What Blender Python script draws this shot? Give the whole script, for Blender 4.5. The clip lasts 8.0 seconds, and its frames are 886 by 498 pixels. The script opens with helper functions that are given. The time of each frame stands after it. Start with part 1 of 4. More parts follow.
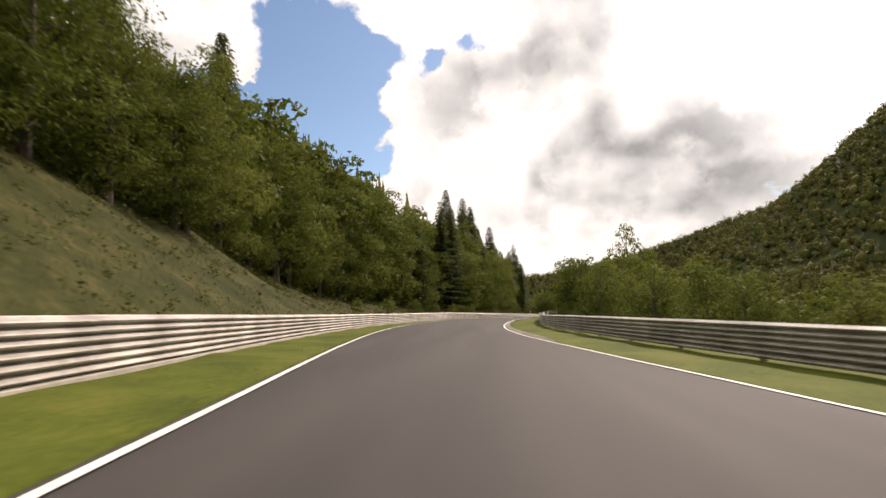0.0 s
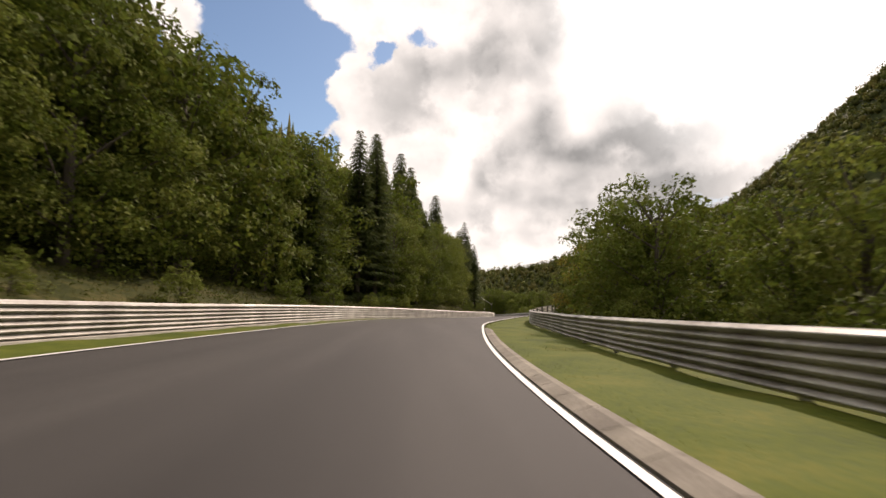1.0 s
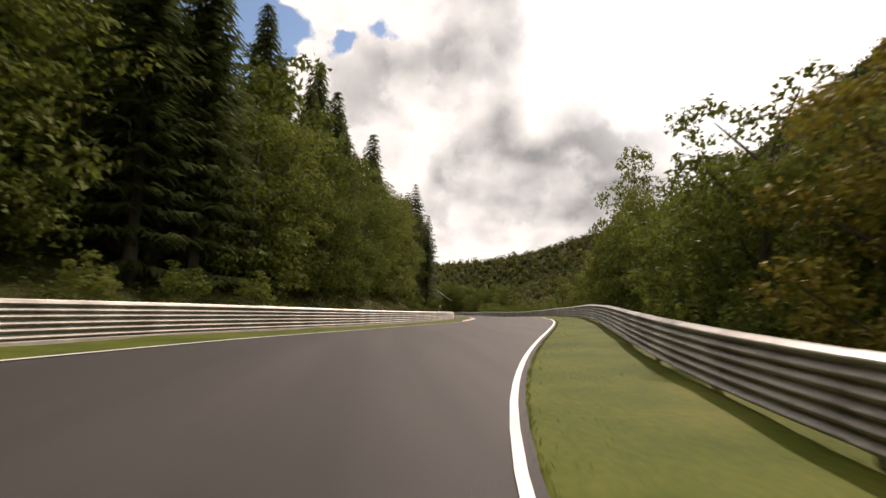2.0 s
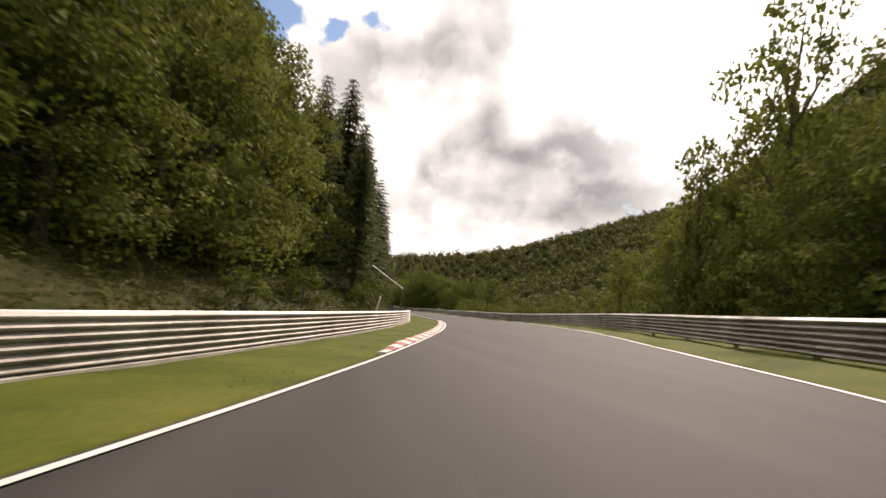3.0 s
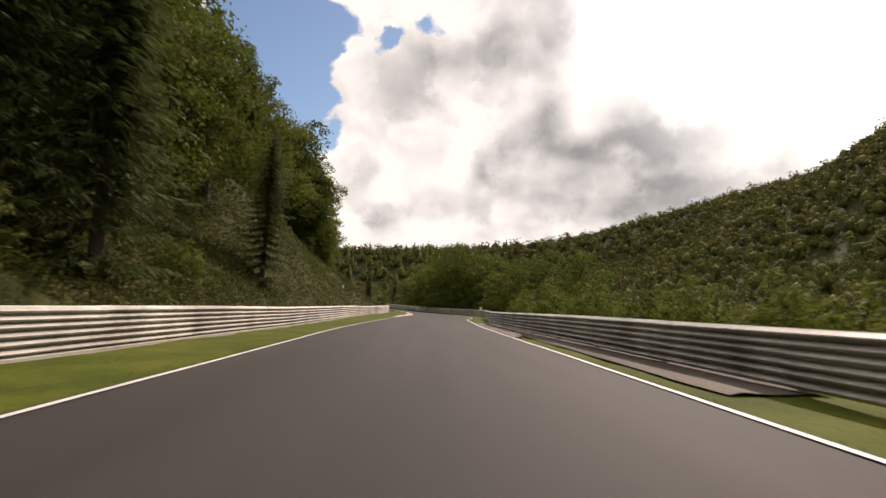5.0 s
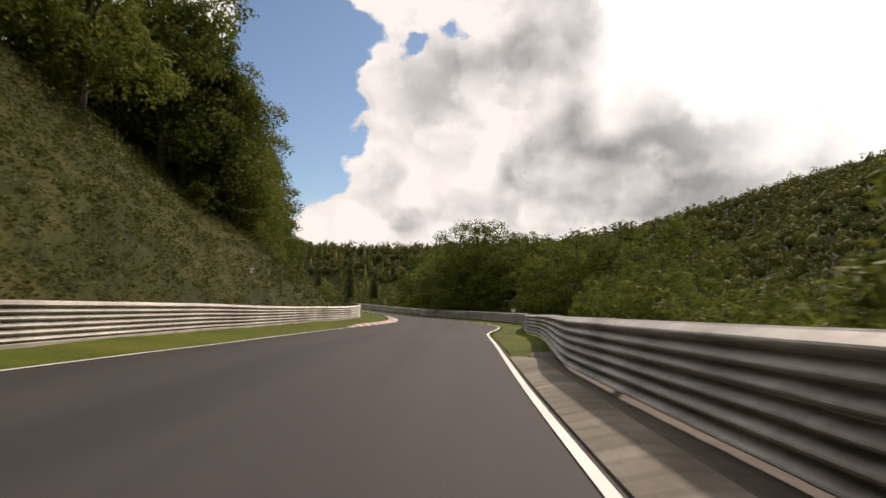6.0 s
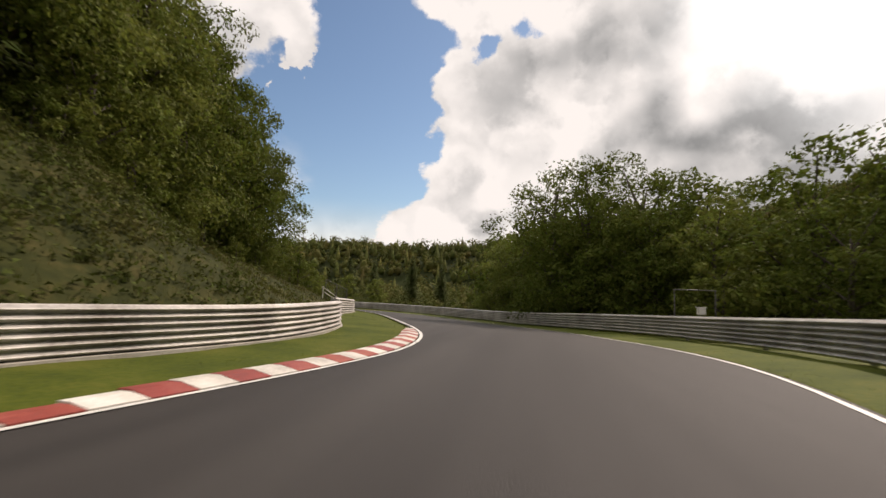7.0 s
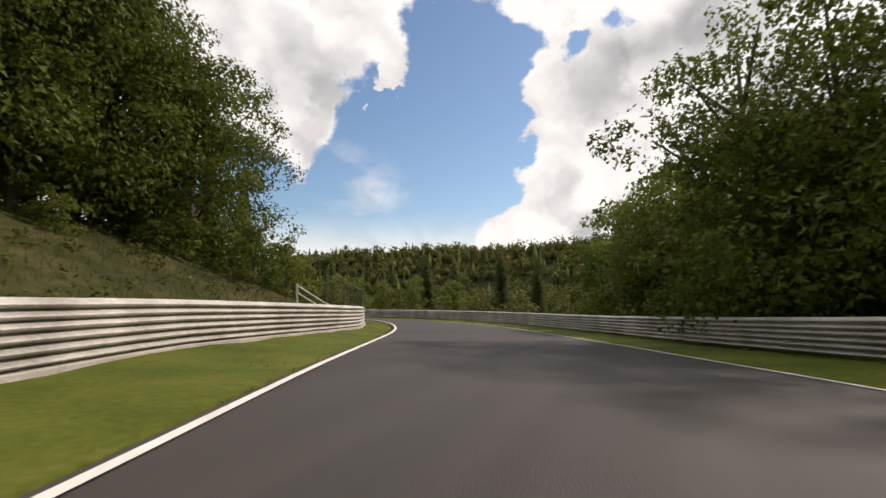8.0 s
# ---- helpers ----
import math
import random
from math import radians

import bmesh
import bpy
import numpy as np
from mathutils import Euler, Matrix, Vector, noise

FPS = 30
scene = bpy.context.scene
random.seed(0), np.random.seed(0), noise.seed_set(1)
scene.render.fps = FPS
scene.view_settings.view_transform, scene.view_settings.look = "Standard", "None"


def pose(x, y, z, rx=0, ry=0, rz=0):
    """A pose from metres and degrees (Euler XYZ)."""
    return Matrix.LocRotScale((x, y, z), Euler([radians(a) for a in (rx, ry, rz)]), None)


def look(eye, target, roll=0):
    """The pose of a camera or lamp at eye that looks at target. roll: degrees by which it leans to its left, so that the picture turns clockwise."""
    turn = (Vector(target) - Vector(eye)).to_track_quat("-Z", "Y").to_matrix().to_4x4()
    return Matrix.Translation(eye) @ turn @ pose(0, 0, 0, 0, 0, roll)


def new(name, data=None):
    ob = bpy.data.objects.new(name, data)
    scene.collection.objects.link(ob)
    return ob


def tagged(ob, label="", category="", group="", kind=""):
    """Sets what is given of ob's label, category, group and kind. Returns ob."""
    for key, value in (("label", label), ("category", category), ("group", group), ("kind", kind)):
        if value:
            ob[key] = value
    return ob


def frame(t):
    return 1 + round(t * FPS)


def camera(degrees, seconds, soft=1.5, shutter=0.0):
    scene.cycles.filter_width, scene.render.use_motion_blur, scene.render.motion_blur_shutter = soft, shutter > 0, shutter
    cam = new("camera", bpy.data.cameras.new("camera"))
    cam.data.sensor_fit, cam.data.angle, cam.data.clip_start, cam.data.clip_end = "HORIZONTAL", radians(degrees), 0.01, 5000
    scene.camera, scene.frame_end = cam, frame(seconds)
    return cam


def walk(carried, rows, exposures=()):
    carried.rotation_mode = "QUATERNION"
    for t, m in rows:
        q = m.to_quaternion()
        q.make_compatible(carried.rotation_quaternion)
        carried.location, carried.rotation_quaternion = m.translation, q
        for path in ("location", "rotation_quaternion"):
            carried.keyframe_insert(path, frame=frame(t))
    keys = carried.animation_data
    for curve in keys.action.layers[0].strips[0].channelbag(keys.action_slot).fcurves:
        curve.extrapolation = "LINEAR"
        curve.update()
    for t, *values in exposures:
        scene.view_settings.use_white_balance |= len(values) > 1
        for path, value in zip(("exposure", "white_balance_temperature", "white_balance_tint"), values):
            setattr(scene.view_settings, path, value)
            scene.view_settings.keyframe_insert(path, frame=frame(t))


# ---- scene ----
cam = camera(82.0, 8.0, soft=1.5, shutter=0.12)

# seconds, eye x y z, yaw to the left, pitch up, lean to the left
PATH = [
    (0.0, 1.39, -0.38, 0.15, 3.86, 6.18, -1.31),
    (0.5, 1.22, 16.74, -0.21, 1.25, 5.94, 0.57),
    (1.0, 1.78, 33.34, -0.53, -2.57, 5.70, 0.33),
    (1.5, 2.78, 49.64, -0.78, -4.62, 6.29, 1.02),
    (1.7, 3.70, 56.14, -0.81, -6.17, 5.79, 0.76),
    (2.8, 11.40, 93.86, -1.32, -10.49, 5.07, 4.25),
    (3.0, 13.14, 100.99, -1.54, -9.68, 4.87, 4.37),
    (3.5, 17.12, 118.80, -2.14, -8.14, 4.48, 4.27),
    (4.0, 21.00, 135.24, -2.69, -6.15, 4.50, 3.46),
    (4.5, 24.54, 150.53, -3.18, -4.49, 4.42, 3.88),
    (4.7, 25.57, 156.24, -3.34, -3.80, 4.54, 3.68),
    (5.8, 30.13, 187.66, -4.42, -0.93, 4.64, 3.18),
    (6.0, 30.47, 193.30, -4.64, 0.07, 4.84, 2.95),
    (6.5, 30.39, 206.78, -5.14, 3.41, 5.09, 2.72),
    (7.0, 30.08, 219.85, -5.61, 9.00, 4.83, 1.82),
    (7.5, 29.37, 230.60, -6.04, 14.62, 4.68, 0.27),
    (8.0, 28.12, 239.62, -6.17, 20.23, 5.54, -0.81),
]


def eye_pose(x, y, z, yaw, pitch, lean):
    return pose(x, y, z, 90 + pitch, 0, yaw) @ pose(0, 0, 0, 0, 0, lean)


walk(cam, [(t, eye_pose(*row)) for t, *row in PATH], [(0.0, 0.22, 7450, 26), (0.5, 0.15, 7450, 26), (1.0, 0.05, 7450, 26), (1.6, 0.0, 7450, 26), (2.8, 0.15, 7450, 27), (3.5, 0.27, 7450, 27), (4.0, 0.2, 7450, 27), (4.5, 0.07, 7450, 27), (5.8, -0.17, 7350, 25), (6.5, -0.2, 7300, 24), (7.2, -0.18, 7200, 24), (8.0, -0.08, 7000, 23)])

# ---- light ----
SUN_AZ, SUN_EL = 34.0, 40.0  # degrees to the right of +y, above the horizon


def heading(az, el):
    a, e = radians(az), radians(el)
    return Vector((math.sin(a) * math.cos(e), math.cos(a) * math.cos(e), math.sin(e)))


def make_world():
    world = bpy.data.worlds.new("sky")
    scene.world = world
    world.use_nodes = True
    nt = world.node_tree
    nt.nodes.clear()
    N = nt.nodes.new
    L = nt.links.new

    def math_node(op, a, b=None, clamp=False):
        n = N("ShaderNodeMath")
        n.operation, n.use_clamp = op, clamp
        for i, v in enumerate((a, b)):
            if v is None:
                continue
            if isinstance(v, (int, float)):
                n.inputs[i].default_value = v
            else:
                L(v, n.inputs[i])
        return n.outputs[0]

    def ramp(value, lo, hi, a=0.0, b=1.0):
        n = N("ShaderNodeMapRange")
        n.interpolation_type = "SMOOTHSTEP"
        L(value, n.inputs["Value"])
        for key, v in (("From Min", lo), ("From Max", hi), ("To Min", a), ("To Max", b)):
            n.inputs[key].default_value = v
        return n.outputs["Result"]

    tc = N("ShaderNodeTexCoord").outputs["Generated"]
    sky = N("ShaderNodeTexSky")
    sky.sky_type, sky.sun_disc = "NISHITA", False
    sky.sun_elevation, sky.sun_rotation = radians(SUN_EL), radians(SUN_AZ)
    sky.air_density, sky.dust_density = 1.0, 0.6
    sep = N("ShaderNodeSeparateXYZ")
    L(tc, sep.inputs[0])
    up = math_node("ADD", math_node("MAXIMUM", sep.outputs[2], 0.0), 0.30)
    flat = N("ShaderNodeCombineXYZ")
    L(math_node("DIVIDE", sep.outputs[0], up), flat.inputs[0])
    L(math_node("DIVIDE", sep.outputs[1], up), flat.inputs[1])

    def fbm(scale, detail, rough, shift):
        m = N("ShaderNodeMapping")
        L(flat.outputs[0], m.inputs[0])
        m.inputs["Location"].default_value = shift
        n = N("ShaderNodeTexNoise")
        L(m.outputs[0], n.inputs["Vector"])
        n.inputs["Scale"].default_value, n.inputs["Detail"].default_value = scale, detail
        n.inputs["Roughness"].default_value = rough
        return n.outputs["Fac"]

    warp = N("ShaderNodeTexNoise")
    L(tc, warp.inputs["Vector"])
    warp.inputs["Scale"].default_value, warp.inputs["Detail"].default_value, warp.inputs["Roughness"].default_value = 8.0, 6.0, 0.56
    shift = N("ShaderNodeVectorMath")
    shift.operation = "MULTIPLY_ADD"
    L(warp.outputs["Color"], shift.inputs[0])
    shift.inputs[1].default_value = (0.19, 0.19, 0.19)
    L(tc, shift.inputs[2])
    bent = N("ShaderNodeVectorMath")
    bent.operation = "SUBTRACT"
    L(shift.outputs[0], bent.inputs[0])
    bent.inputs[1].default_value = (0.095, 0.095, 0.095)

    broad = N("ShaderNodeTexNoise")
    L(tc, broad.inputs["Vector"])
    broad.inputs["Scale"].default_value, broad.inputs["Detail"].default_value, broad.inputs["Roughness"].default_value = 6.0, 2.5, 0.45
    sway = N("ShaderNodeVectorMath")
    sway.operation = "MULTIPLY_ADD"
    L(broad.outputs["Color"], sway.inputs[0])
    sway.inputs[1].default_value = (0.16, 0.16, 0.16)
    L(tc, sway.inputs[2])
    soft = N("ShaderNodeVectorMath")
    soft.operation = "SUBTRACT"
    L(sway.outputs[0], soft.inputs[0])
    soft.inputs[1].default_value = (0.08, 0.08, 0.08)

    def near(az, el, inner, outer, via=bent):
        n = N("ShaderNodeVectorMath")
        n.operation = "DISTANCE"
        L(via.outputs[0], n.inputs[0])
        n.inputs[1].default_value = heading(az, el)
        return ramp(n.outputs["Value"], inner, outer, 1.0, 0.0)

    def total(*terms):
        out = terms[0]
        for term in terms[1:]:
            out = math_node("ADD", out, term)
        return out

    def heads(scale, shift):
        """Height of rounded cloud heads, as seen from the ground."""
        m = N("ShaderNodeVectorMath")
        L(bent.outputs[0], m.inputs[0])
        m.inputs[1].default_value = shift
        n = N("ShaderNodeTexVoronoi")
        n.feature = "SMOOTH_F1"
        L(m.outputs[0], n.inputs["Vector"])
        n.inputs["Scale"].default_value, n.inputs["Smoothness"].default_value = scale, 0.7
        return n.outputs["Distance"]

    def weighed(*lobes, via=bent):
        return total(*(math_node("MULTIPLY", near(*lobe[:4], via), lobe[4]) for lobe in lobes))

    shape = fbm(1.9, 9.0, 0.56, (3.1, 1.7, 0.4))
    # a wide blue hole with a drifting scrap of cloud in it, a blue streak above, banks of cloud all round
    gap = weighed((-17, 26, 0.05, 0.17, 1.0), (-13.5, 20, 0.03, 0.12, 0.9), (-13.5, 13.5, 0.03, 0.12, 0.9), (-20, 9, 0.03, 0.15, 0.9), (-27, 16, 0.06, 0.18, 1.0), (-32, 8, 0.04, 0.14, 0.9), (-42, 10, 0.05, 0.20, 0.9),
                  (-19, 16, 0.03, 0.11, 0.5), (-27, 7, 0.02, 0.09, 0.9), (-4.5, 26, 0.0, 0.05, 0.6), (-0.5, 27.3, 0.0, 0.045, 0.5), (17, 33, 0.0, 0.06, 0.5))
    bank = weighed((-38, 27, 0.03, 0.12, 1.2), (-35.5, 21.5, 0.0, 0.05, 1.0), (-26.5, 23.4, 0.0, 0.036, 2.0), (-28.2, 21.6, 0.0, 0.03, 2.0), (-27, 30.5, 0.0, 0.06, 0.8),
                   (-5, 7, 0.02, 0.09, 1.2), (3.5, 16, 0.05, 0.15, 1.0), (0.5, 21.5, 0.02, 0.12, 1.0), (-5.5, 30.5, 0.0, 0.07, 1.2), (9, 28, 0.0, 0.12, 1.0), (20, 26, 0.0, 0.15, 1.0), (-33, 7, 0.0, 0.07, -0.8))
    cover = total(shape, 0.16, math_node("MULTIPLY", gap, -0.34), math_node("MULTIPLY", bank, 0.24))
    veil = math_node("MULTIPLY", ramp(sep.outputs[2], 0.06, 0.18, 1.0, 0.0), 0.85)
    wisp = math_node("MULTIPLY", math_node("MULTIPLY", near(-29, 11.5, 0.0, 0.12), ramp(fbm(3.0, 6.0, 0.6, (1.0, 4.0, 0.0)), 0.42, 0.62)), 0.5)
    mask = math_node("MAXIMUM", ramp(cover, 0.44, 0.53), math_node("MAXIMUM", veil, wisp))
    # shaded undersides and sunlit heads of the banks
    shade = weighed((14, 15, 0.0, 0.16, 0.55), (23, 12.5, 0.0, 0.20, 0.6), (8, 10.3, 0.0, 0.10, 0.5), (32, 14, 0.0, 0.20, 0.35), (3, 23.5, 0.0, 0.13, 0.65), (12, 24.5, 0.0, 0.15, 0.6), (-3, 18.5, 0.0, 0.09, 0.4), (15, 7.5, 0.0, 0.12, 0.35), (-37, 23, 0.0, 0.10, 0.45), (-5, 6.5, 0.0, 0.07, 0.3), via=soft)
    head = weighed((3.8, 14.4, 0.0, 0.07, 0.8), (-5, 9.8, 0.01, 0.07, 0.5), (19, 19.8, 0.0, 0.08, 0.45), (12, 4.8, 0.0, 0.06, 0.5), (9, 20, 0.0, 0.06, 0.4), via=soft)
    toward = heading(SUN_AZ, SUN_EL) * 0.03
    swell = math_node("SUBTRACT", heads(6.5, Vector((2, 5, 1)) + toward), heads(6.5, (2, 5, 1)))
    tuft = math_node("SUBTRACT", heads(15.0, Vector((4, 1, 6)) + toward * 0.6), heads(15.0, (4, 1, 6)))
    uneven = math_node("ADD", math_node("MULTIPLY", ramp(fbm(3.2, 2.5, 0.45, (7.0, 2.0, 3.0)), 0.34, 0.64), 0.8), 0.5)
    murk = math_node("ADD", math_node("MULTIPLY", shade, uneven), math_node("MULTIPLY", ramp(fbm(2.4, 2.5, 0.45, (0.3, 5.2, 2.0)), 0.45, 0.7), 0.16))
    grey = math_node("SUBTRACT", total(0.9, math_node("MULTIPLY", swell, -1.7), math_node("MULTIPLY", tuft, -0.8), math_node("MULTIPLY", head, 0.7)), murk, True)
    glow = near(SUN_AZ + 4, SUN_EL - 7, 0.12, 0.46)
    value = total(math_node("MULTIPLY", grey, 0.72), 0.36, math_node("MULTIPLY", glow, 0.9))
    tint = N("ShaderNodeMix")
    tint.data_type = "RGBA"
    L(grey, tint.inputs[0])
    tint.inputs[6].default_value = (0.85, 0.96, 0.97, 1)
    tint.inputs[7].default_value = (0.94, 1.0, 0.975, 1)
    cloud = N("ShaderNodeVectorMath")
    cloud.operation = "SCALE"
    L(tint.outputs[2], cloud.inputs[0])
    L(value, cloud.inputs["Scale"])
    bg_sky, bg_cloud, mix, out = N("ShaderNodeBackground"), N("ShaderNodeBackground"), N("ShaderNodeMixShader"), N("ShaderNodeOutputWorld")
    deep = N("ShaderNodeMix")
    deep.data_type, deep.blend_type = "RGBA", "MULTIPLY"
    deep.inputs[0].default_value = 1.0
    L(sky.outputs[0], deep.inputs[6])
    deep.inputs[7].default_value = (0.74, 0.93, 0.98, 1)
    L(deep.outputs[2], bg_sky.inputs[0])
    bg_sky.inputs[1].default_value = 0.13
    L(cloud.outputs[0], bg_cloud.inputs[0])
    bg_cloud.inputs[1].default_value = 1.0
    L(mask, mix.inputs[0])
    L(bg_sky.outputs[0], mix.inputs[1])
    L(bg_cloud.outputs[0], mix.inputs[2])
    L(mix.outputs[0], out.inputs[0])


make_world()
sun = new("sun", bpy.data.lights.new("sun", "SUN"))
sun.data.energy, sun.data.angle, sun.data.color = 4.2, radians(2.0), (1.0, 0.94, 0.84)
sun.matrix_world = look((0, 0, 60), Vector((0, 0, 60)) - heading(SUN_AZ, SUN_EL))
scene.view_settings.exposure = 0.0


# ---- materials ----
def material(name, colours, scale=2.0, fine=40.0, rough=0.8, metal=0.0, bump=0.3, vary=0.0, sheer=0.0, stretch=(1, 1, 1), rough_span=0.12, island=False, spec=0.5, streak=None):
    """Two or three colours mixed by a broad and a fine noise; vary: spread of value from piece to piece; sheer: share of light that passes a leaf."""
    m = bpy.data.materials.new(name)
    m.use_nodes = True
    nt = m.node_tree
    N, L = nt.nodes.new, nt.links.new
    b = nt.nodes["Principled BSDF"]
    tc = N("ShaderNodeTexCoord")
    mp = N("ShaderNodeMapping")
    mp.inputs["Scale"].default_value = stretch
    L(tc.outputs["Object"], mp.inputs[0])

    lane = N("ShaderNodeMapping")
    lane.inputs["Scale"].default_value = streak or stretch
    L(tc.outputs["Object"], lane.inputs[0])

    def nz(s, d, via=mp):
        n = N("ShaderNodeTexNoise")
        L(via.outputs[0], n.inputs["Vector"])
        n.inputs["Scale"].default_value, n.inputs["Detail"].default_value = s, d
        return n.outputs["Fac"]

    broad, small = nz(scale, 4, lane), nz(fine, 5)
    mixv = N("ShaderNodeMath")
    mixv.operation = "MULTIPLY_ADD"
    L(small, mixv.inputs[0])
    mixv.inputs[1].default_value = 0.55
    half = N("ShaderNodeMath")
    half.operation = "MULTIPLY"
    L(broad, half.inputs[0])
    half.inputs[1].default_value = 0.75
    L(half.outputs[0], mixv.inputs[2])
    cr = N("ShaderNodeValToRGB")
    n = len(colours)
    cr.color_ramp.elements[0].position, cr.color_ramp.elements[1].position = 0.42, 0.88
    cr.color_ramp.elements[0].color, cr.color_ramp.elements[1].color = (*colours[0], 1), (*colours[-1], 1)
    for i in range(1, n - 1):
        e = cr.color_ramp.elements.new(0.42 + 0.46 * i / (n - 1))
        e.color = (*colours[i], 1)
    L(mixv.outputs[0], cr.inputs[0])
    col = cr.outputs[0]
    if vary:
        src = N("ShaderNodeNewGeometry").outputs["Random Per Island"] if island else N("ShaderNodeObjectInfo").outputs["Random"]
        hv = N("ShaderNodeHueSaturation")
        mr = N("ShaderNodeMapRange")
        L(src, mr.inputs["Value"])
        mr.inputs["To Min"].default_value, mr.inputs["To Max"].default_value = 1 - vary, 1 + vary
        L(mr.outputs[0], hv.inputs["Value"])
        mh = N("ShaderNodeMapRange")
        L(src, mh.inputs["Value"])
        mh.inputs["To Min"].default_value, mh.inputs["To Max"].default_value = 0.5 - vary * 0.05, 0.5 + vary * 0.05
        L(mh.outputs[0], hv.inputs["Hue"])
        L(col, hv.inputs["Color"])
        col = hv.outputs[0]
    L(col, b.inputs["Base Color"])
    b.inputs["Metallic"].default_value = metal
    b.inputs["Specular IOR Level"].default_value = spec
    rr = N("ShaderNodeMapRange")
    L(small, rr.inputs["Value"])
    rr.inputs["To Min"].default_value, rr.inputs["To Max"].default_value = max(rough - rough_span, 0.05), min(rough + rough_span, 1)
    L(rr.outputs[0], b.inputs["Roughness"])
    if bump:
        bp = N("ShaderNodeBump")
        bp.inputs["Strength"].default_value, bp.inputs["Distance"].default_value = bump, 0.02
        L(small, bp.inputs["Height"])
        L(bp.outputs[0], b.inputs["Normal"])
    if sheer:
        tr, mx = N("ShaderNodeBsdfTranslucent"), N("ShaderNodeMixShader")
        L(col, tr.inputs[0])
        mx.inputs[0].default_value = sheer
        L(b.outputs[0], mx.inputs[1])
        L(tr.outputs[0], mx.inputs[2])
        L(mx.outputs[0], nt.nodes["Material Output"].inputs[0])
    return m


ASPHALT = material("asphalt", [(0.021, 0.0192, 0.0178), (0.033, 0.0302, 0.028), (0.050, 0.046, 0.042)], 0.9, 70, 0.78, bump=0.4, streak=(1, 0.06, 1), spec=0.32)
PAINT = material("line_paint", [(0.55, 0.54, 0.50), (0.78, 0.77, 0.73)], 1.5, 25, 0.6, bump=0.1)
GRASS = material("mown_grass", [(0.036, 0.053, 0.006), (0.070, 0.090, 0.010), (0.118, 0.118, 0.022)], 0.55, 9, 0.9, bump=0.8, spec=0.12)
BANK = material("rough_grass", [(0.015, 0.021, 0.004), (0.036, 0.041, 0.010), (0.086, 0.074, 0.026)], 0.45, 3.0, 0.9, bump=0.9, spec=0.12)
SOIL = material("forest_floor", [(0.016, 0.024, 0.007), (0.030, 0.040, 0.011), (0.050, 0.052, 0.018)], 0.15, 1.2, 0.95, bump=0.8, spec=0.12)
BLADE = material("grass_blade", [(0.036, 0.043, 0.010), (0.068, 0.068, 0.018), (0.130, 0.106, 0.040)], 0.4, 5, 0.85, bump=0, vary=0.25, sheer=0.55, island=True, spec=0.1)
STEEL = material("galvanised_steel", [(0.20, 0.18, 0.155), (0.39, 0.37, 0.34), (0.58, 0.56, 0.52)], 0.8, 14, 0.52, metal=0.35, bump=0.08, vary=0.10)
POST = material("post_steel", [(0.22, 0.21, 0.19), (0.36, 0.35, 0.33)], 2, 30, 0.6, metal=0.4, bump=0.1)
RED = material("red_kerb_paint", [(0.19, 0.036, 0.024), (0.31, 0.054, 0.036), (0.40, 0.13, 0.09)], 1.5, 22, 0.65, bump=0.25, vary=0.12)
WHITE = material("white_kerb_paint", [(0.40, 0.37, 0.32), (0.62, 0.59, 0.53), (0.74, 0.72, 0.67)], 1.5, 22, 0.65, bump=0.25, vary=0.10)
CONCRETE = material("old_concrete", [(0.085, 0.072, 0.054), (0.15, 0.13, 0.10), (0.24, 0.215, 0.175)], 1.2, 25, 0.85, bump=0.4, vary=0.12)
FOOTING = material("pale_concrete", [(0.22, 0.20, 0.165), (0.34, 0.32, 0.275), (0.46, 0.43, 0.38)], 1.2, 25, 0.85, bump=0.4)
TURF = material("turf_blade", [(0.060, 0.082, 0.010), (0.095, 0.120, 0.016), (0.140, 0.140, 0.032)], 0.6, 6, 0.8, bump=0, vary=0.2, sheer=0.5, island=True, spec=0.1)
BARK = material("bark", [(0.045, 0.035, 0.026), (0.10, 0.082, 0.062)], 2, 20, 0.9, bump=0.8, stretch=(1, 1, 0.25))
LEAF = material("broad_leaf", [(0.056, 0.080, 0.012), (0.094, 0.122, 0.018), (0.140, 0.155, 0.030)], 0.5, 4, 0.75, bump=0, vary=0.34, sheer=0.38, island=True, spec=0.15)
LEAF_LIGHT = material("light_leaf", [(0.088, 0.115, 0.020), (0.138, 0.165, 0.030), (0.190, 0.200, 0.050)], 0.5, 4, 0.75, bump=0, vary=0.32, sheer=0.4, island=True, spec=0.15)
LEAF_AUTUMN = material("turning_leaf", [(0.13, 0.115, 0.018), (0.20, 0.165, 0.025), (0.26, 0.20, 0.04)], 0.5, 4, 0.75, bump=0, vary=0.32, sheer=0.26, island=True, spec=0.15)
NEEDLE = material("spruce_needle", [(0.050, 0.068, 0.022), (0.082, 0.104, 0.034), (0.122, 0.134, 0.048)], 0.6, 5, 0.75, bump=0, vary=0.32, sheer=0.3, island=True, spec=0.12)
WEED = material("weed_leaf", [(0.050, 0.068, 0.014), (0.086, 0.100, 0.022), (0.140, 0.122, 0.042)], 0.3, 4, 0.8, bump=0, vary=0.35, sheer=0.25, island=True, spec=0.1)
WOODS = material("far_leaf", [(0.038, 0.052, 0.014), (0.085, 0.096, 0.024), (0.160, 0.128, 0.038)], 0.10, 0.9, 0.85, bump=0, vary=0.3, sheer=0.22, island=True, spec=0.1)


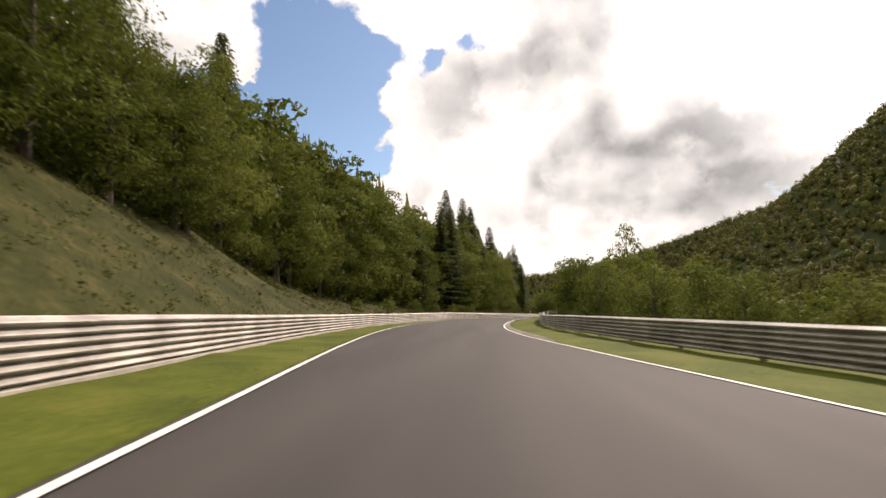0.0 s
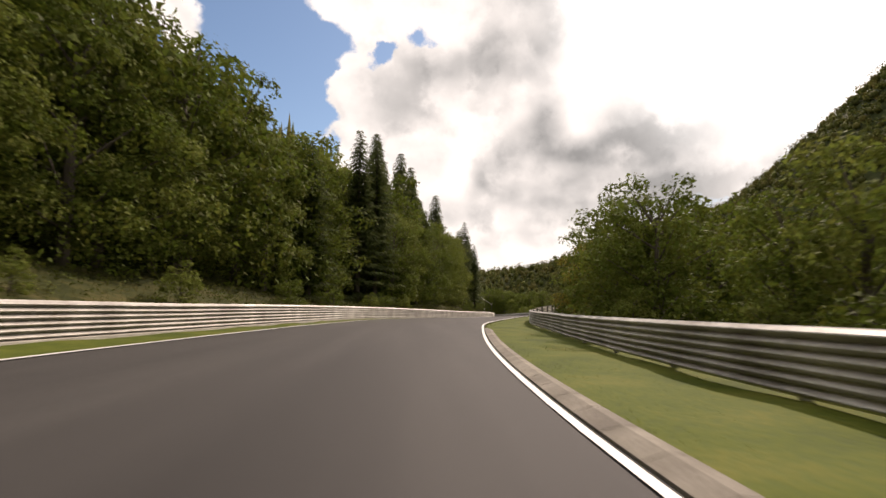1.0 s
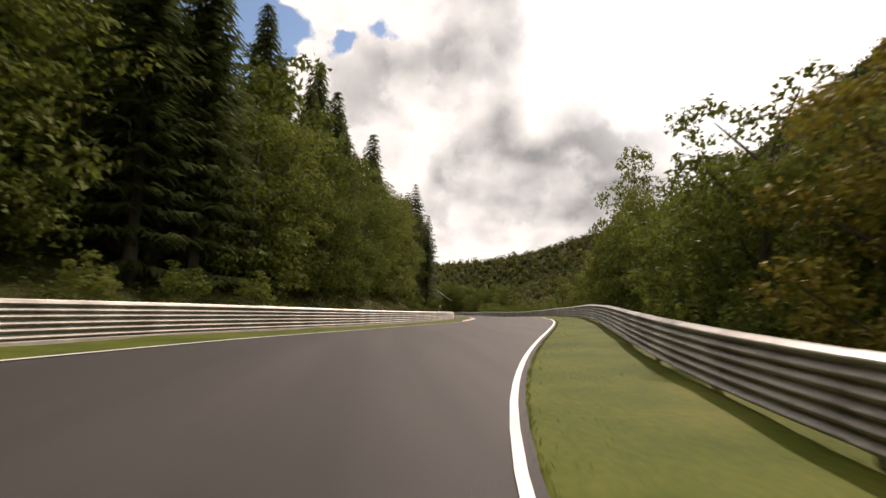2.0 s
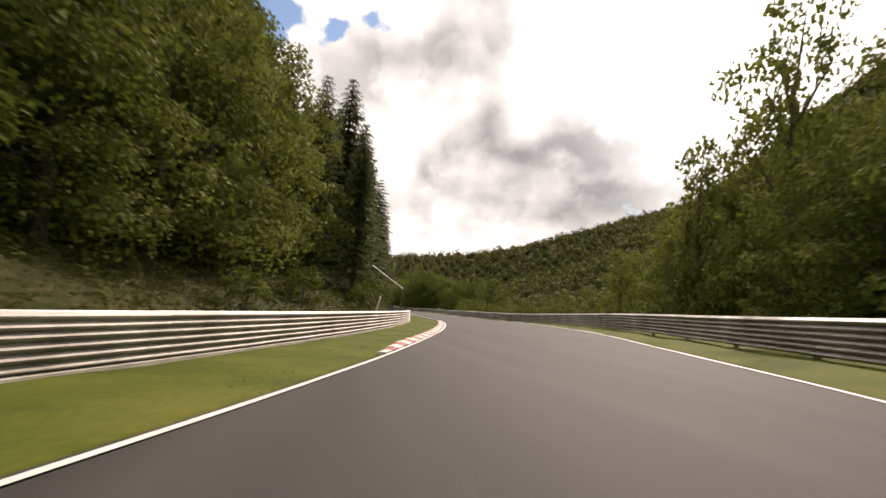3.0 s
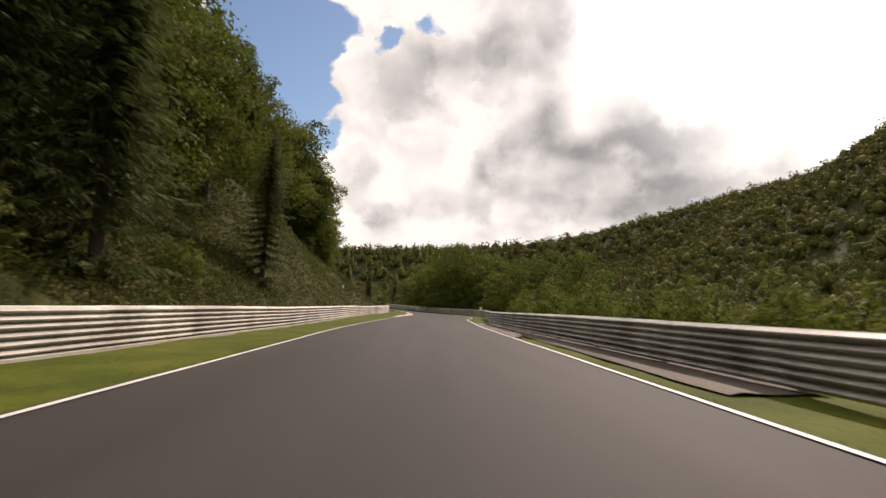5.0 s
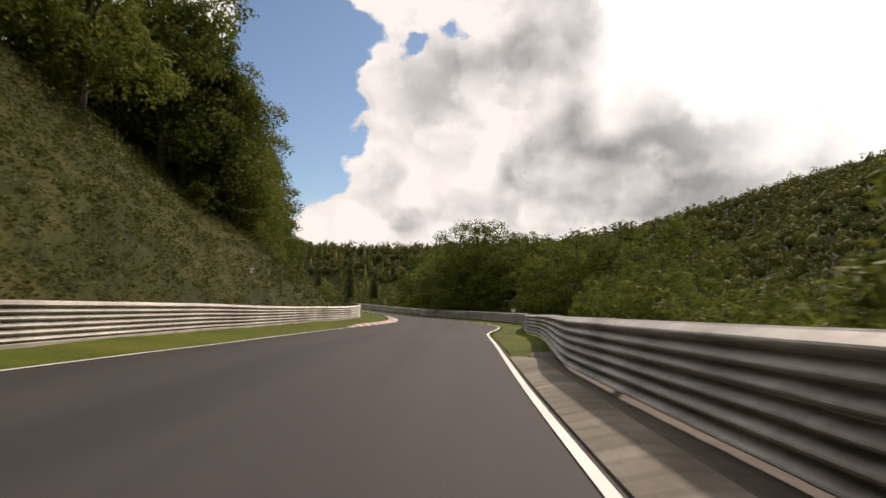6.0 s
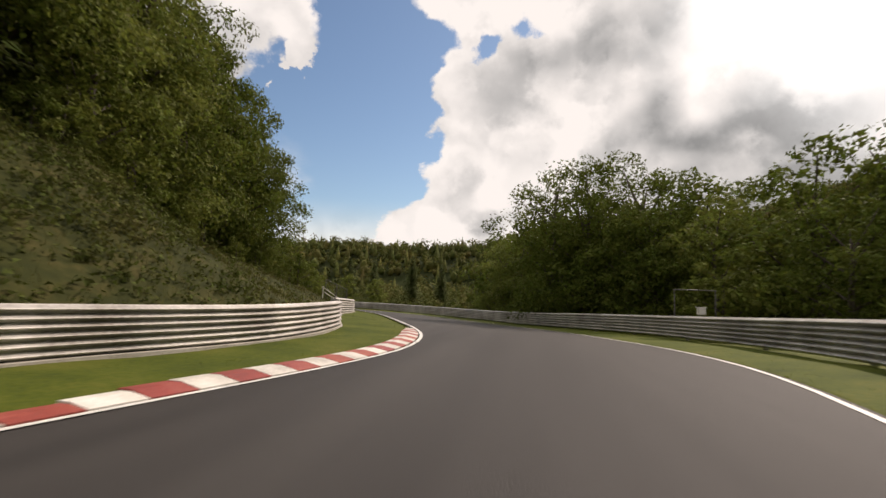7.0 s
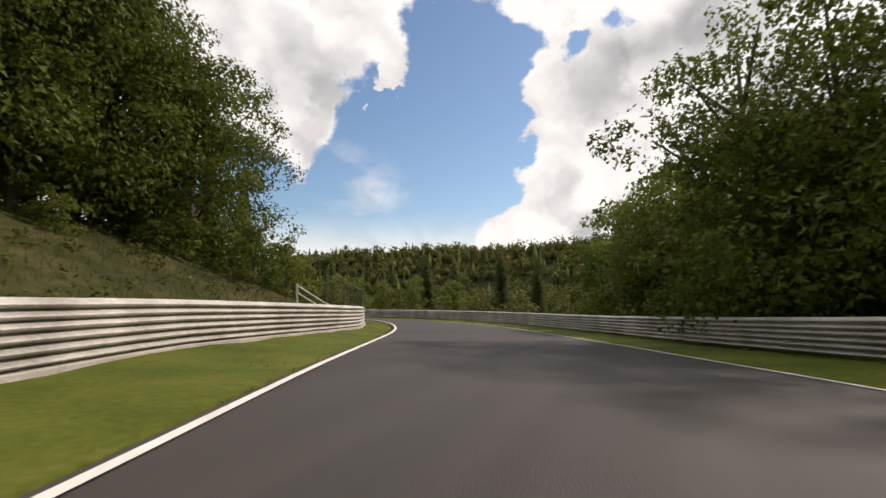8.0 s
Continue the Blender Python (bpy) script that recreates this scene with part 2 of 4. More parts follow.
# ---- the road's line: x, y, z of its middle and its bank in degrees (left side low) ----
ROAD = np.array([
    (10.49, -45.14, -0.673, -2.53), (5.70, -18.04, -0.887, -2.78), (1.98, 8.14, -1.144, -2.59), (-0.23, 25.56, -1.403, -1.80), (-0.44, 43.28, -1.641, -1.99),
    (1.31, 61.36, -1.914, -1.77), (2.76, 70.69, -2.091, -1.36), (8.69, 87.29, -2.331, 1.45), (15.69, 105.60, -2.718, 3.38), (19.12, 117.02, -3.036, 3.81),
    (21.79, 127.22, -3.315, 4.13), (24.15, 138.78, -3.727, 3.87), (25.81, 149.22, -4.091, 3.26), (26.58, 158.96, -4.520, 2.70), (27.30, 185.84, -5.499, 1.67),
    (27.86, 200.85, -6.057, 1.45), (28.60, 212.99, -6.485, 1.53), (29.49, 223.16, -6.865, 1.11), (30.94, 231.47, -7.042, 0.44), (30.50, 237.96, -7.163, -1.00),
    (27.97, 245.60, -7.296, -2.14), (23.37, 258.09, -7.650, -3.33), (12.53, 277.21, -8.026, -3.35), (-6.48, 292.80, -8.315, -2.22), (-38.42, 300.32, -8.540, -1.34)])
HALF = 3.95


def smooth_line(points, step=1.0):
    """A cubic through the points, sampled evenly; returns samples and their stations."""
    k = np.concatenate([[0], np.cumsum(np.linalg.norm(np.diff(points[:, :2], axis=0), axis=1))])
    n = len(k)
    h = np.diff(k)
    M, rhs = np.eye(n), np.zeros_like(points)
    for i in range(1, n - 1):
        M[i, i - 1], M[i, i], M[i, i + 1] = h[i - 1], 2 * (h[i - 1] + h[i]), h[i]
        rhs[i] = 6 * ((points[i + 1] - points[i]) / h[i] - (points[i] - points[i - 1]) / h[i - 1])
    c = np.linalg.solve(M, rhs)
    s = np.arange(0, k[-1], step)
    i = np.clip(np.searchsorted(k, s, "right") - 1, 0, n - 2)
    a, b, hi = (k[i + 1] - s)[:, None], (s - k[i])[:, None], h[i][:, None]
    return (c[i] * a**3 + c[i + 1] * b**3) / (6 * hi) + (points[i] / hi - c[i] * hi / 6) * a + (points[i + 1] / hi - c[i + 1] * hi / 6) * b, s


LINE, STATION = smooth_line(ROAD)
TANGENT = np.gradient(LINE[:, :2], axis=0)
TANGENT /= np.linalg.norm(TANGENT, axis=1, keepdims=True)
END = STATION[-1]


def at_y(table):
    """A value along the road from pairs of y and value, for y up to the last bend."""
    return np.interp(LINE[:, 1], *zip(*table))


VERGE_L = at_y([(-40, 2.20), (0, 2.84), (25, 2.62), (45, 2.77), (65, 2.35), (105, 3.73), (122, 3.29), (140, 3.04), (157, 3.34), (200, 2.37), (215, 2.88), (226, 3.88), (240, 2.93), (250, 3.35), (262, 1.61), (300, 1.88)])
VERGE_R = at_y([(-40, 2.50), (0, 3.02), (60, 3.38), (100, 2.16), (120, 2.20), (150, 2.53), (165, 2.02), (190, 1.15), (203, 0.91), (215, 2.09), (228, 1.87), (245, 3.42), (300, 1.82)])
SLOPE = at_y([(-40, 0.6), (0, 0.75), (19, 0.78), (30, 0.72), (38, 0.47), (50, 0.33), (60, 0.34), (70, 0.28), (78, 0.24), (95, 0.32), (108, 0.46), (118, 0.40), (130, 0.46), (140, 0.58), (150, 0.64), (160, 0.60), (174, 0.55), (190, 0.8), (205, 1.12), (215, 1.10), (222, 0.95), (230, 0.8), (238, 0.7), (244, 0.5), (257, 0.45), (300, 0.2)])
WOOD = at_y([(-40, 10), (0, 10), (18, 8.5), (26, 8), (45, 7.5), (62, 7), (75, 5.5), (100, 4.5), (115, 5), (130, 6), (140, 7), (156, 7), (166, 5.5), (182, 4.5), (192, 6.5), (205, 9.5), (225, 9.5), (238, 9.5), (250, 8.5), (257, 7.6), (263, 7.6), (300, 8)])


RAISE_L = at_y([(-40, -0.06), (0, -0.05), (25, -0.01), (50, -0.17), (100, -0.01), (122, 0.05), (155, 0.12), (190, -0.03), (212, 0.14), (245, -0.03)])
RAISE_R = at_y([(-40, 0.00), (0, 0.02), (30, 0.06), (55, -0.02), (100, 0.18), (125, 0.01), (155, -0.08), (200, 0.11), (213, 0.06), (228, 0.15), (245, 0.09)])


def along(table, s):
    return np.interp(s, STATION, table)


def road_at(s, d, lift=0.0):
    """The place at station s, d metres to the right of the road's middle, on the banked surface."""
    x, y, z, bank = (along(LINE[:, i], s) for i in range(4))
    tx, ty = along(TANGENT[:, 0], s), along(TANGENT[:, 1], s)
    n = np.hypot(tx, ty)
    d = d + 0 * s
    lift = lift + np.where(d < 0, along(RAISE_L, s), along(RAISE_R, s)) * np.clip((np.abs(d) - HALF) / 1.6, 0, 1)
    return np.stack([x + d * ty / n, y - d * tx / n, z + lift + np.clip(d, -9, 9) * np.tan(np.radians(bank))], -1)


def step01(v):
    v = np.clip(v, 0, 1)
    return v * v * (3 - 2 * v)


def wave(x, y, size, seed):
    """A soft unevenness between -1 and 1."""
    a = seed * 1.7
    return (np.sin(x / size + a) * np.cos(y / size * 1.13 - a) + 0.6 * np.sin(x / size * 2.3 - y / size * 1.7 + 2 * a) + 0.35 * np.sin(x / size * 4.9 + y / size * 5.3 + a)) / 1.95


def rise(s, d, x, y):
    """Height of the land above the road's banked edge at station s, d metres beside its middle."""
    el = -d - HALF - along(VERGE_L, s) - 0.5
    er = d - HALF - along(VERGE_R, s) - 0.5
    foot = along(SLOPE, s)
    wood = along(WOOD, s) + 2
    calm = 1 - 0.75 * step01((y - 235) / 40)
    steep = np.interp(y, [20, 110, 150, 195], [0.85, 0.85, 0.65, 0.55])
    up = np.where(el < wood, foot * el, foot * wood + (el - wood) * steep * calm)
    up = np.where(up > 32, 32 + 24 * (1 - np.exp(-(up - 32) / 24)), up)
    left = np.where(el > 0, up + np.minimum(el, 4) * 0.06 * wave(x, y, 2.3, 1) + np.minimum(el, 30) * 0.03 * wave(x, y, 9, 2), 0)
    dip = -3.2 * step01(er / 12) - 7 * step01((er - 14) / 30) * np.interp(y, [85, 120, 205, 225], [0, 1, 1, 0])
    hill = 224 * np.exp(-(((x - 379) / 209) ** 2) - ((y - 180) / 313) ** 2) * step01((er - 32) / 238)
    right = np.where(er > 0, dip + hill + np.minimum(er, 20) * 0.02 * wave(x, y, 7, 3), 0)
    ridge = (27 + 2.5 * wave(x, y, 60, 4)) * step01((y - 422) / 81) * step01((np.maximum(el, er) - 15) / 60)
    return left + right + ridge, np.maximum(el, er)


def nearest(x, y):
    """Station and sideways distance of places on the map."""
    shape = x.shape
    x, y = x.ravel(), y.ravel()
    s, d = np.empty(len(x)), np.empty(len(x))
    for i in range(0, len(x), 4000):
        dx, dy = x[i:i + 4000, None] - LINE[None, ::2, 0], y[i:i + 4000, None] - LINE[None, ::2, 1]
        j = np.argmin(dx * dx + dy * dy, axis=1) * 2
        ex, ey = x[i:i + 4000] - LINE[j, 0], y[i:i + 4000] - LINE[j, 1]
        side = ex * TANGENT[j, 1] - ey * TANGENT[j, 0]
        s[i:i + 4000] = STATION[j]
        d[i:i + 4000] = np.hypot(ex, ey) * np.where(side < 0, -1, 1)
    return s.reshape(shape), d.reshape(shape)


def land(x, y):
    """Height of the land at places on the map."""
    x, y = np.asarray(x, float), np.asarray(y, float)
    s, d = nearest(np.atleast_1d(x), np.atleast_1d(y))
    up, e = rise(s, d, np.atleast_1d(x), np.atleast_1d(y))
    z = road_at(s, d)[..., 2] + up
    return (z, e) if x.ndim else (float(z[0]), float(e[0]))


# ---- mesh helpers ----
def mesh_from(name, verts, faces, mat, smooth=False):
    me = bpy.data.meshes.new(name)
    me.from_pydata([tuple(v) for v in verts], [], faces)
    if mat:
        me.materials.append(mat)
    if smooth:
        me.polygons.foreach_set("use_smooth", [True] * len(me.polygons))
    me.update()
    return me


def quads_mesh(name, verts, mat, smooth=False):
    """Loose faces from an array (n, corners, 3)."""
    verts = np.asarray(verts, np.float32)
    n, k = verts.shape[:2]
    me = bpy.data.meshes.new(name)
    me.vertices.add(n * k)
    me.vertices.foreach_set("co", verts.ravel())
    me.loops.add(n * k)
    me.loops.foreach_set("vertex_index", np.arange(n * k, dtype=np.int32))
    me.polygons.add(n)
    me.polygons.foreach_set("loop_start", np.arange(0, n * k, k, dtype=np.int32))
    me.materials.append(mat)
    me.update(calc_edges=True)
    return me


def grid_faces(rows, cols):
    return [(r * cols + c, r * cols + c + 1, (r + 1) * cols + c + 1, (r + 1) * cols + c) for r in range(rows - 1) for c in range(cols - 1)]


def ribbon(name, stations, lanes, mat, smooth=True):
    """A strip along the road; lanes is a list of functions of the stations that give places (n, 3)."""
    grid = np.stack([lane(stations) for lane in lanes], 1)
    return mesh_from(name, grid.reshape(-1, 3), grid_faces(len(stations), len(lanes)), mat, smooth)


def part(name, mesh, parent, label=""):
    ob = new(name, mesh)
    ob.parent = parent
    if label:
        tagged(ob, label)
    return ob


def spread(lo, hi, n):
    return [lo + (hi - lo) * i / (n - 1) for i in range(n)]


# ---- road, verges, banks ----
S_ALL = np.arange(0, END, 1.5)
road = new("road", ribbon("road", S_ALL, [(lambda s, d=d: road_at(s, d, 0.012 * wave(s, d * 3, 5, 6))) for d in spread(-HALF - 0.1, HALF + 0.1, 11)], ASPHALT))
tagged(road, "worn grey asphalt race track with white edge lines", "road", kind="structure")
for side in (-1, 1):
    line = new("edge_line", ribbon("edge_line", S_ALL, [(lambda s, d=d: road_at(s, d, 0.018 + 0.012 * wave(s, d * 3, 5, 6))) for d in (side * (HALF - 0.105), side * HALF)], PAINT))
    tagged(line, "continuous white painted line along the asphalt edge", "road marking", kind="structure")


def verge_lane(side, f):
    table = VERGE_L if side < 0 else VERGE_R

    def lane(s):
        w = along(table, s) + 0.7
        p = road_at(s, side * (HALF + f * w), 0)
        p[:, 2] += -0.03 + 0.055 * f + 0.05 * wave(p[:, 0], p[:, 1], 1.1, 7) * (f > 0.05) - 0.03 * (f == 0)
        return p
    return lane


for side in (-1, 1):
    verge = new("verge", ribbon("verge", S_ALL, [verge_lane(side, f) for f in spread(0, 1, 8)], GRASS))
    tagged(verge, "strip of short mown green grass beside the asphalt", "grass verge", kind="structure")


def bank_lane(side, e):
    table = VERGE_L if side < 0 else VERGE_R

    def lane(s):
        d = side * (HALF + along(table, s) + 0.5 + e)
        p = road_at(s, d)
        p[:, 2] += rise(s, d, p[:, 0], p[:, 1])[0] - 0.02
        return p
    return lane


for side in (-1, 1):
    bank = new("embankment", ribbon("embankment", S_ALL, [bank_lane(side, e) for e in spread(0, 13, 14)], BANK))
    tagged(bank, "grassy embankment with weeds and dry stalks behind the crash barrier", "embankment", kind="structure")

xs = np.concatenate([np.linspace(-900, -130, 14), np.arange(-120, 150, 4.0), np.linspace(158, 460, 34), np.linspace(500, 1400, 8)])
ys = np.concatenate([np.linspace(-700, -80, 10), np.arange(-72, 330, 4.0), np.linspace(338, 640, 30), np.linspace(680, 1800, 8)])
GX, GY = np.meshgrid(xs, ys)
GZ, GE = land(GX, GY)
GZ = GZ - 0.9 * (1 - step01((GE - 6) / 5))
ground = new("ground", mesh_from("ground", np.stack([GX, GY, GZ], -1).reshape(-1, 3), grid_faces(len(ys), len(xs)), SOIL, True))
tagged(ground, "wooded valley ground with leaf litter and undergrowth", "ground", kind="structure")


# ---- kerbs ----
def station_of(y):
    return float(np.interp(y, LINE[:, 1], STATION))


def kerb_block(s0, s1, side, w0, w1, mat, lift=0.05):
    """One painted concrete block of a kerb, with a sloping top and a low front lip."""
    s = np.array([s0 + 0.01, (s0 + s1) / 2, s1 - 0.01])
    rows = []
    for off, h in ((w0, -0.05), (w0, 0.025), (w0 + (w1 - w0) * 0.6, 0.025 + lift), (w1, 0.02 + lift * 0.9), (w1, -0.08)):
        rows.append(road_at(s, side * (HALF + off), h))
    grid = np.stack(rows, 1)
    faces = grid_faces(3, 5) + [(0, 1, 2, 3, 4), (14, 13, 12, 11, 10)]
    return mesh_from("kerb_block", grid.reshape(-1, 3), faces, mat)


def kerb(name, y0, y1, side, mats, pitch, width, label, ramp=4.0):
    s0, s1 = station_of(y0), station_of(y1)
    thing = new(name)
    thing.location = road_at(np.array([s0]), side * HALF)[0]
    tagged(thing, label, "kerb")
    n = int((s1 - s0) / pitch)
    for i in range(n):
        a = s0 + i * pitch
        u = min(1, (i + 0.7) / ramp, (n - i - 0.3) / ramp)
        ob = part("block", kerb_block(a, a + pitch, side, 0.06, 0.06 + width * (0.45 + 0.55 * u), mats[i % len(mats)], 0.06 * u), thing)
        ob.matrix_parent_inverse = Matrix.Translation(thing.location).inverted()
    return thing


kerb("painted_kerb", 113, 152.5, -1, [WHITE, RED], 0.85, 0.42, "low red and white painted concrete kerb along the grass")
kerb("painted_kerb", 222.5, 241.5, -1, [WHITE, RED], 0.7, 0.58, "wide red and white painted concrete kerb round the bend")
kerb("concrete_kerb", 20, 62, 1, [CONCRETE], 0.9, 0.33, "worn bare concrete kerb with crumbling edge beside the asphalt")
kerb("concrete_kerb", 186, 206, 1, [CONCRETE], 0.35, 0.6, "ribbed concrete drain kerb below the barrier")


# the paved gutter between the drain kerb and the barrier
def gutter_lane(f, drop):
    def lane(s):
        w = along(VERGE_R, s) + 0.35
        return road_at(s, HALF + 0.60 + f * (w - 0.60), 0.05 + drop + 0.015 * wave(s, f * 9.0, 1.7, 5))
    return lane


GUTTER = material("dirty_gutter", [(0.040, 0.033, 0.024), (0.085, 0.072, 0.054), (0.150, 0.130, 0.100)], 1.3, 9, 0.9, bump=0.6, streak=(1, 0.15, 1))
gutter = new("gutter", ribbon("gutter", np.arange(station_of(172), station_of(207), 0.6), [gutter_lane(f, d) for f, d in ((0, -0.03), (0.12, 0.01), (0.4, -0.015), (0.7, 0.0), (1.0, 0.06))], GUTTER))
tagged(gutter, "dirty paved gutter strip below the crash barrier", "gutter", kind="structure")


# ---- crash barriers ----
def beam_profile():
    """Cross section of one W beam: sideways (towards the road) and up, from its lower lip."""
    return [(0.0, 0.0), (0.015, 0.012), (0.105, 0.052), (0.112, 0.066), (0.105, 0.082), (0.0, 0.146), (0.0, 0.158), (0.105, 0.204), (0.112, 0.218), (0.105, 0.234), (0.015, 0.290), (0.0, 0.305)]


def beam_mesh(s0, s1, side, table, base):
    s = np.linspace(s0 - 0.12, s1 + 0.12, 4)
    off = along(table, s) + np.linspace(0.006, -0.006, 4)
    lanes = [road_at(s, side * (HALF + off - px), base + pz) for px, pz in beam_profile()]
    grid = np.stack(lanes, 1)
    return mesh_from("beam", grid.reshape(-1, 3), grid_faces(4, len(lanes)), STEEL)


def post_mesh():
    bm = bmesh.new()
    for px, w, t in ((-0.05, 0.012, 0.12), (0.05, 0.012, 0.12), (0, 0.1, 0.012)):
        m = Matrix.Translation((px, 0, 0.2)) @ Matrix.Diagonal((w, t, 1.5, 1))
        bmesh.ops.create_cube(bm, size=1, matrix=m)
    me = bpy.data.meshes.new("post")
    bm.to_mesh(me)
    bm.free()
    me.materials.append(POST)
    return me


POST_MESH = post_mesh()


def barrier(side, label):
    table = VERGE_L if side < 0 else VERGE_R
    thing = new("crash_barrier")
    tagged(thing, label, "crash barrier")
    thing.location = road_at(np.array([20.0]), side * (HALF + 2))[0]
    inv = Matrix.Translation(thing.location).inverted()
    if side < 0:
        lanes = [(lambda s, o=o, h=h: road_at(s, side * (HALF + along(table, s) + o), h)) for o, h in ((-0.16, -0.1), (-0.15, 0.07), (-0.13, 0.085), (0.16, 0.085), (0.18, -0.1))]
        ob = part("footing", ribbon("footing", np.arange(14, END - 6, 1.0), lanes, FOOTING, False), thing, "weathered pale concrete footing strip")
        ob.matrix_parent_inverse = inv
    for i, s in enumerate(np.arange(14, END - 6, 4.0)):
        for row in range(3):
            lift = 0.03 * float(wave(s, row * 7.0, 9, 8))
            ob = part("beam", beam_mesh(s, s + 4, side, table, 0.085 + row * 0.297 + lift * 0.4), thing)
            ob.matrix_parent_inverse = inv
        p = road_at(np.array([s]), side * (HALF + float(along(table, s)) + 0.11))[0]
        ob = part("post", POST_MESH, thing)
        ob.matrix_parent_inverse = inv
        tx, ty = along(TANGENT[:, 0], s), along(TANGENT[:, 1], s)
        ob.matrix_basis = pose(p[0], p[1], p[2], 0, 0, math.degrees(math.atan2(ty, tx)) - 90)
    return thing


barrier(-1, "triple galvanised steel crash barrier below the wooded slope")
barrier(1, "triple galvanised steel crash barrier on the valley side")


# ---- trees ----
def leaf_cloud(rng, lobes, n, size, flat=0.75, loose=0.42):
    """Leaf sprays scattered through ellipsoid lobes: array (n, 3, 3)."""
    lobes = np.asarray(lobes)
    vol = lobes[:, 3] ** 2
    k = rng.choice(len(lobes), n, p=vol / vol.sum())
    v = rng.normal(size=(n, 3))
    v /= np.linalg.norm(v, axis=1, keepdims=True)
    r = lobes[k, 3] * (0.45 + 0.6 * rng.random(n) ** 0.45)
    c = lobes[k, :3] + v * r[:, None] * np.array([1, 1, flat])
    nrm = v * 0.7 + rng.normal(size=(n, 3)) * loose + np.array([0, 0, 0.35])
    nrm /= np.linalg.norm(nrm, axis=1, keepdims=True)
    a = np.cross(nrm, rng.normal(size=(n, 3)))
    a /= np.linalg.norm(a, axis=1, keepdims=True)
    b = np.cross(nrm, a)
    w = size * (0.6 + 0.8 * rng.random(n))[:, None]
    droop = nrm * w * 0.25
    return np.stack([c - a * w, c + b * w * 0.9 - droop, c + a * w * 0.8 - b * w * 0.35], 1)


def tapered(bm, a, b, ra, rb, sides=7):
    d = Vector(b) - Vector(a)
    m = Matrix.Translation((Vector(a) + Vector(b)) / 2) @ d.to_track_quat("Z", "Y").to_matrix().to_4x4()
    bmesh.ops.create_cone(bm, segments=sides, radius1=ra, radius2=rb, depth=d.length, matrix=m, cap_ends=True)


def broad_tree(rng, tall, wide, n, size, mat, low=0.1, lobes=16):
    """Meshes of trunk and crown for a broad-leaved tree."""
    ls = []
    for i in range(lobes):
        u = low + (0.98 - low) * ((i + 0.5) / lobes) ** 1.25
        reach = wide * math.sin(math.pi * min(1, 0.20 + 0.72 * u)) ** 0.8
        a = i * 2.4 + rng.random()
        q = reach * (0.35 + 0.55 * rng.random())
        ls.append((q * math.cos(a), q * math.sin(a), tall * u * 0.93, tall * (0.10 + 0.075 * rng.random()) * (1.1 - 0.35 * u)))
    ls.append((0, 0, tall * 0.55, wide * 0.55))
    bm = bmesh.new()
    tip = (0.15, 0.1, tall * 0.72)
    tapered(bm, (0, 0, -0.6), (0.05, 0.03, tall * 0.35), tall * 0.024, tall * 0.017)
    tapered(bm, (0.05, 0.03, tall * 0.34), tip, tall * 0.017, tall * 0.005)
    for x, y, z, r in ls[2:-1]:
        h = min(tall * 0.66, max(tall * 0.12, z - tall * 0.16))
        f = max(0, (h / tall - 0.35) / 0.37)
        base = Vector((0.05 + 0.1 * f, 0.03 + 0.07 * f, h))
        tapered(bm, base, (x * 0.9, y * 0.9, z), tall * 0.008, tall * 0.002, 5)
    tm = bpy.data.meshes.new("trunk")
    bm.to_mesh(tm)
    bm.free()
    tm.materials.append(BARK)
    clumps = []
    for x, y, z, r in ls:
        for k in range(10):
            v = Vector(rng.normal(size=3)).normalized()
            v.z = abs(v.z) * 0.9 - 0.25
            q = r * (0.72 + 0.3 * rng.random())
            clumps.append((x + v.x * q, y + v.y * q, z + v.z * q * 0.8, r * (0.26 + 0.2 * rng.random())))
    inner = leaf_cloud(rng, ls, n // 3, size * 1.15)
    outer = leaf_cloud(rng, clumps, n - n // 3, size, 0.65, 0.36)
    return tm, quads_mesh("crown", np.concatenate([inner, outer]), mat)


def spruce_tree(rng, tall, wide, mat, levels=26, twig=0.105):
    """Meshes of trunk and crown for a spruce: whorls of drooping boughs hung with twigs."""
    q = []
    for i in range(levels):
        u = 0.06 + 0.93 * (i / (levels - 1)) ** 0.72
        z, reach = tall * u, wide * (1 - u) ** 0.8 + 0.24
        count = 8 if u < 0.75 else 6
        for k in range(count):
            a = k * 2 * math.pi / count + i * 1.1 + rng.random() * 0.5
            r = reach * (0.62 + 0.58 * rng.random())
            dx, dy = math.cos(a), math.sin(a)
            steps = max(4, int(r / twig))
            for j in range(steps):
                f = (j + 0.6) / steps
                p = np.array([dx * r * f, dy * r * f, z - r * (0.36 * f - 0.18 * f * f) + rng.normal() * 0.05])
                w = (0.24 + 0.24 * (1 - f)) * (twig / 0.105) ** 0.6 * (0.7 + 0.6 * rng.random()) * min(1, 0.3 + reach / 1.6)
                t = np.array([dx, dy, -0.25 + 0.25 * f])
                side = np.array([-dy, dx, 0])
                for sg in (-1, 1):
                    out = side * sg * (0.55 + 0.5 * rng.random()) + t * 0.7 + np.array([0, 0, -0.25 - 0.5 * rng.random()]) + rng.normal(size=3) * 0.12
                    q.append([p - t * w * 0.18, p + t * w * 0.28, p + out * w * 1.25])
    bm = bmesh.new()
    tapered(bm, (0, 0, -0.6), (0, 0, tall * 0.98), tall * 0.017, 0.02)
    tm = bpy.data.meshes.new("trunk")
    bm.to_mesh(tm)
    bm.free()
    tm.materials.append(BARK)
    return tm, quads_mesh("crown", q, mat)


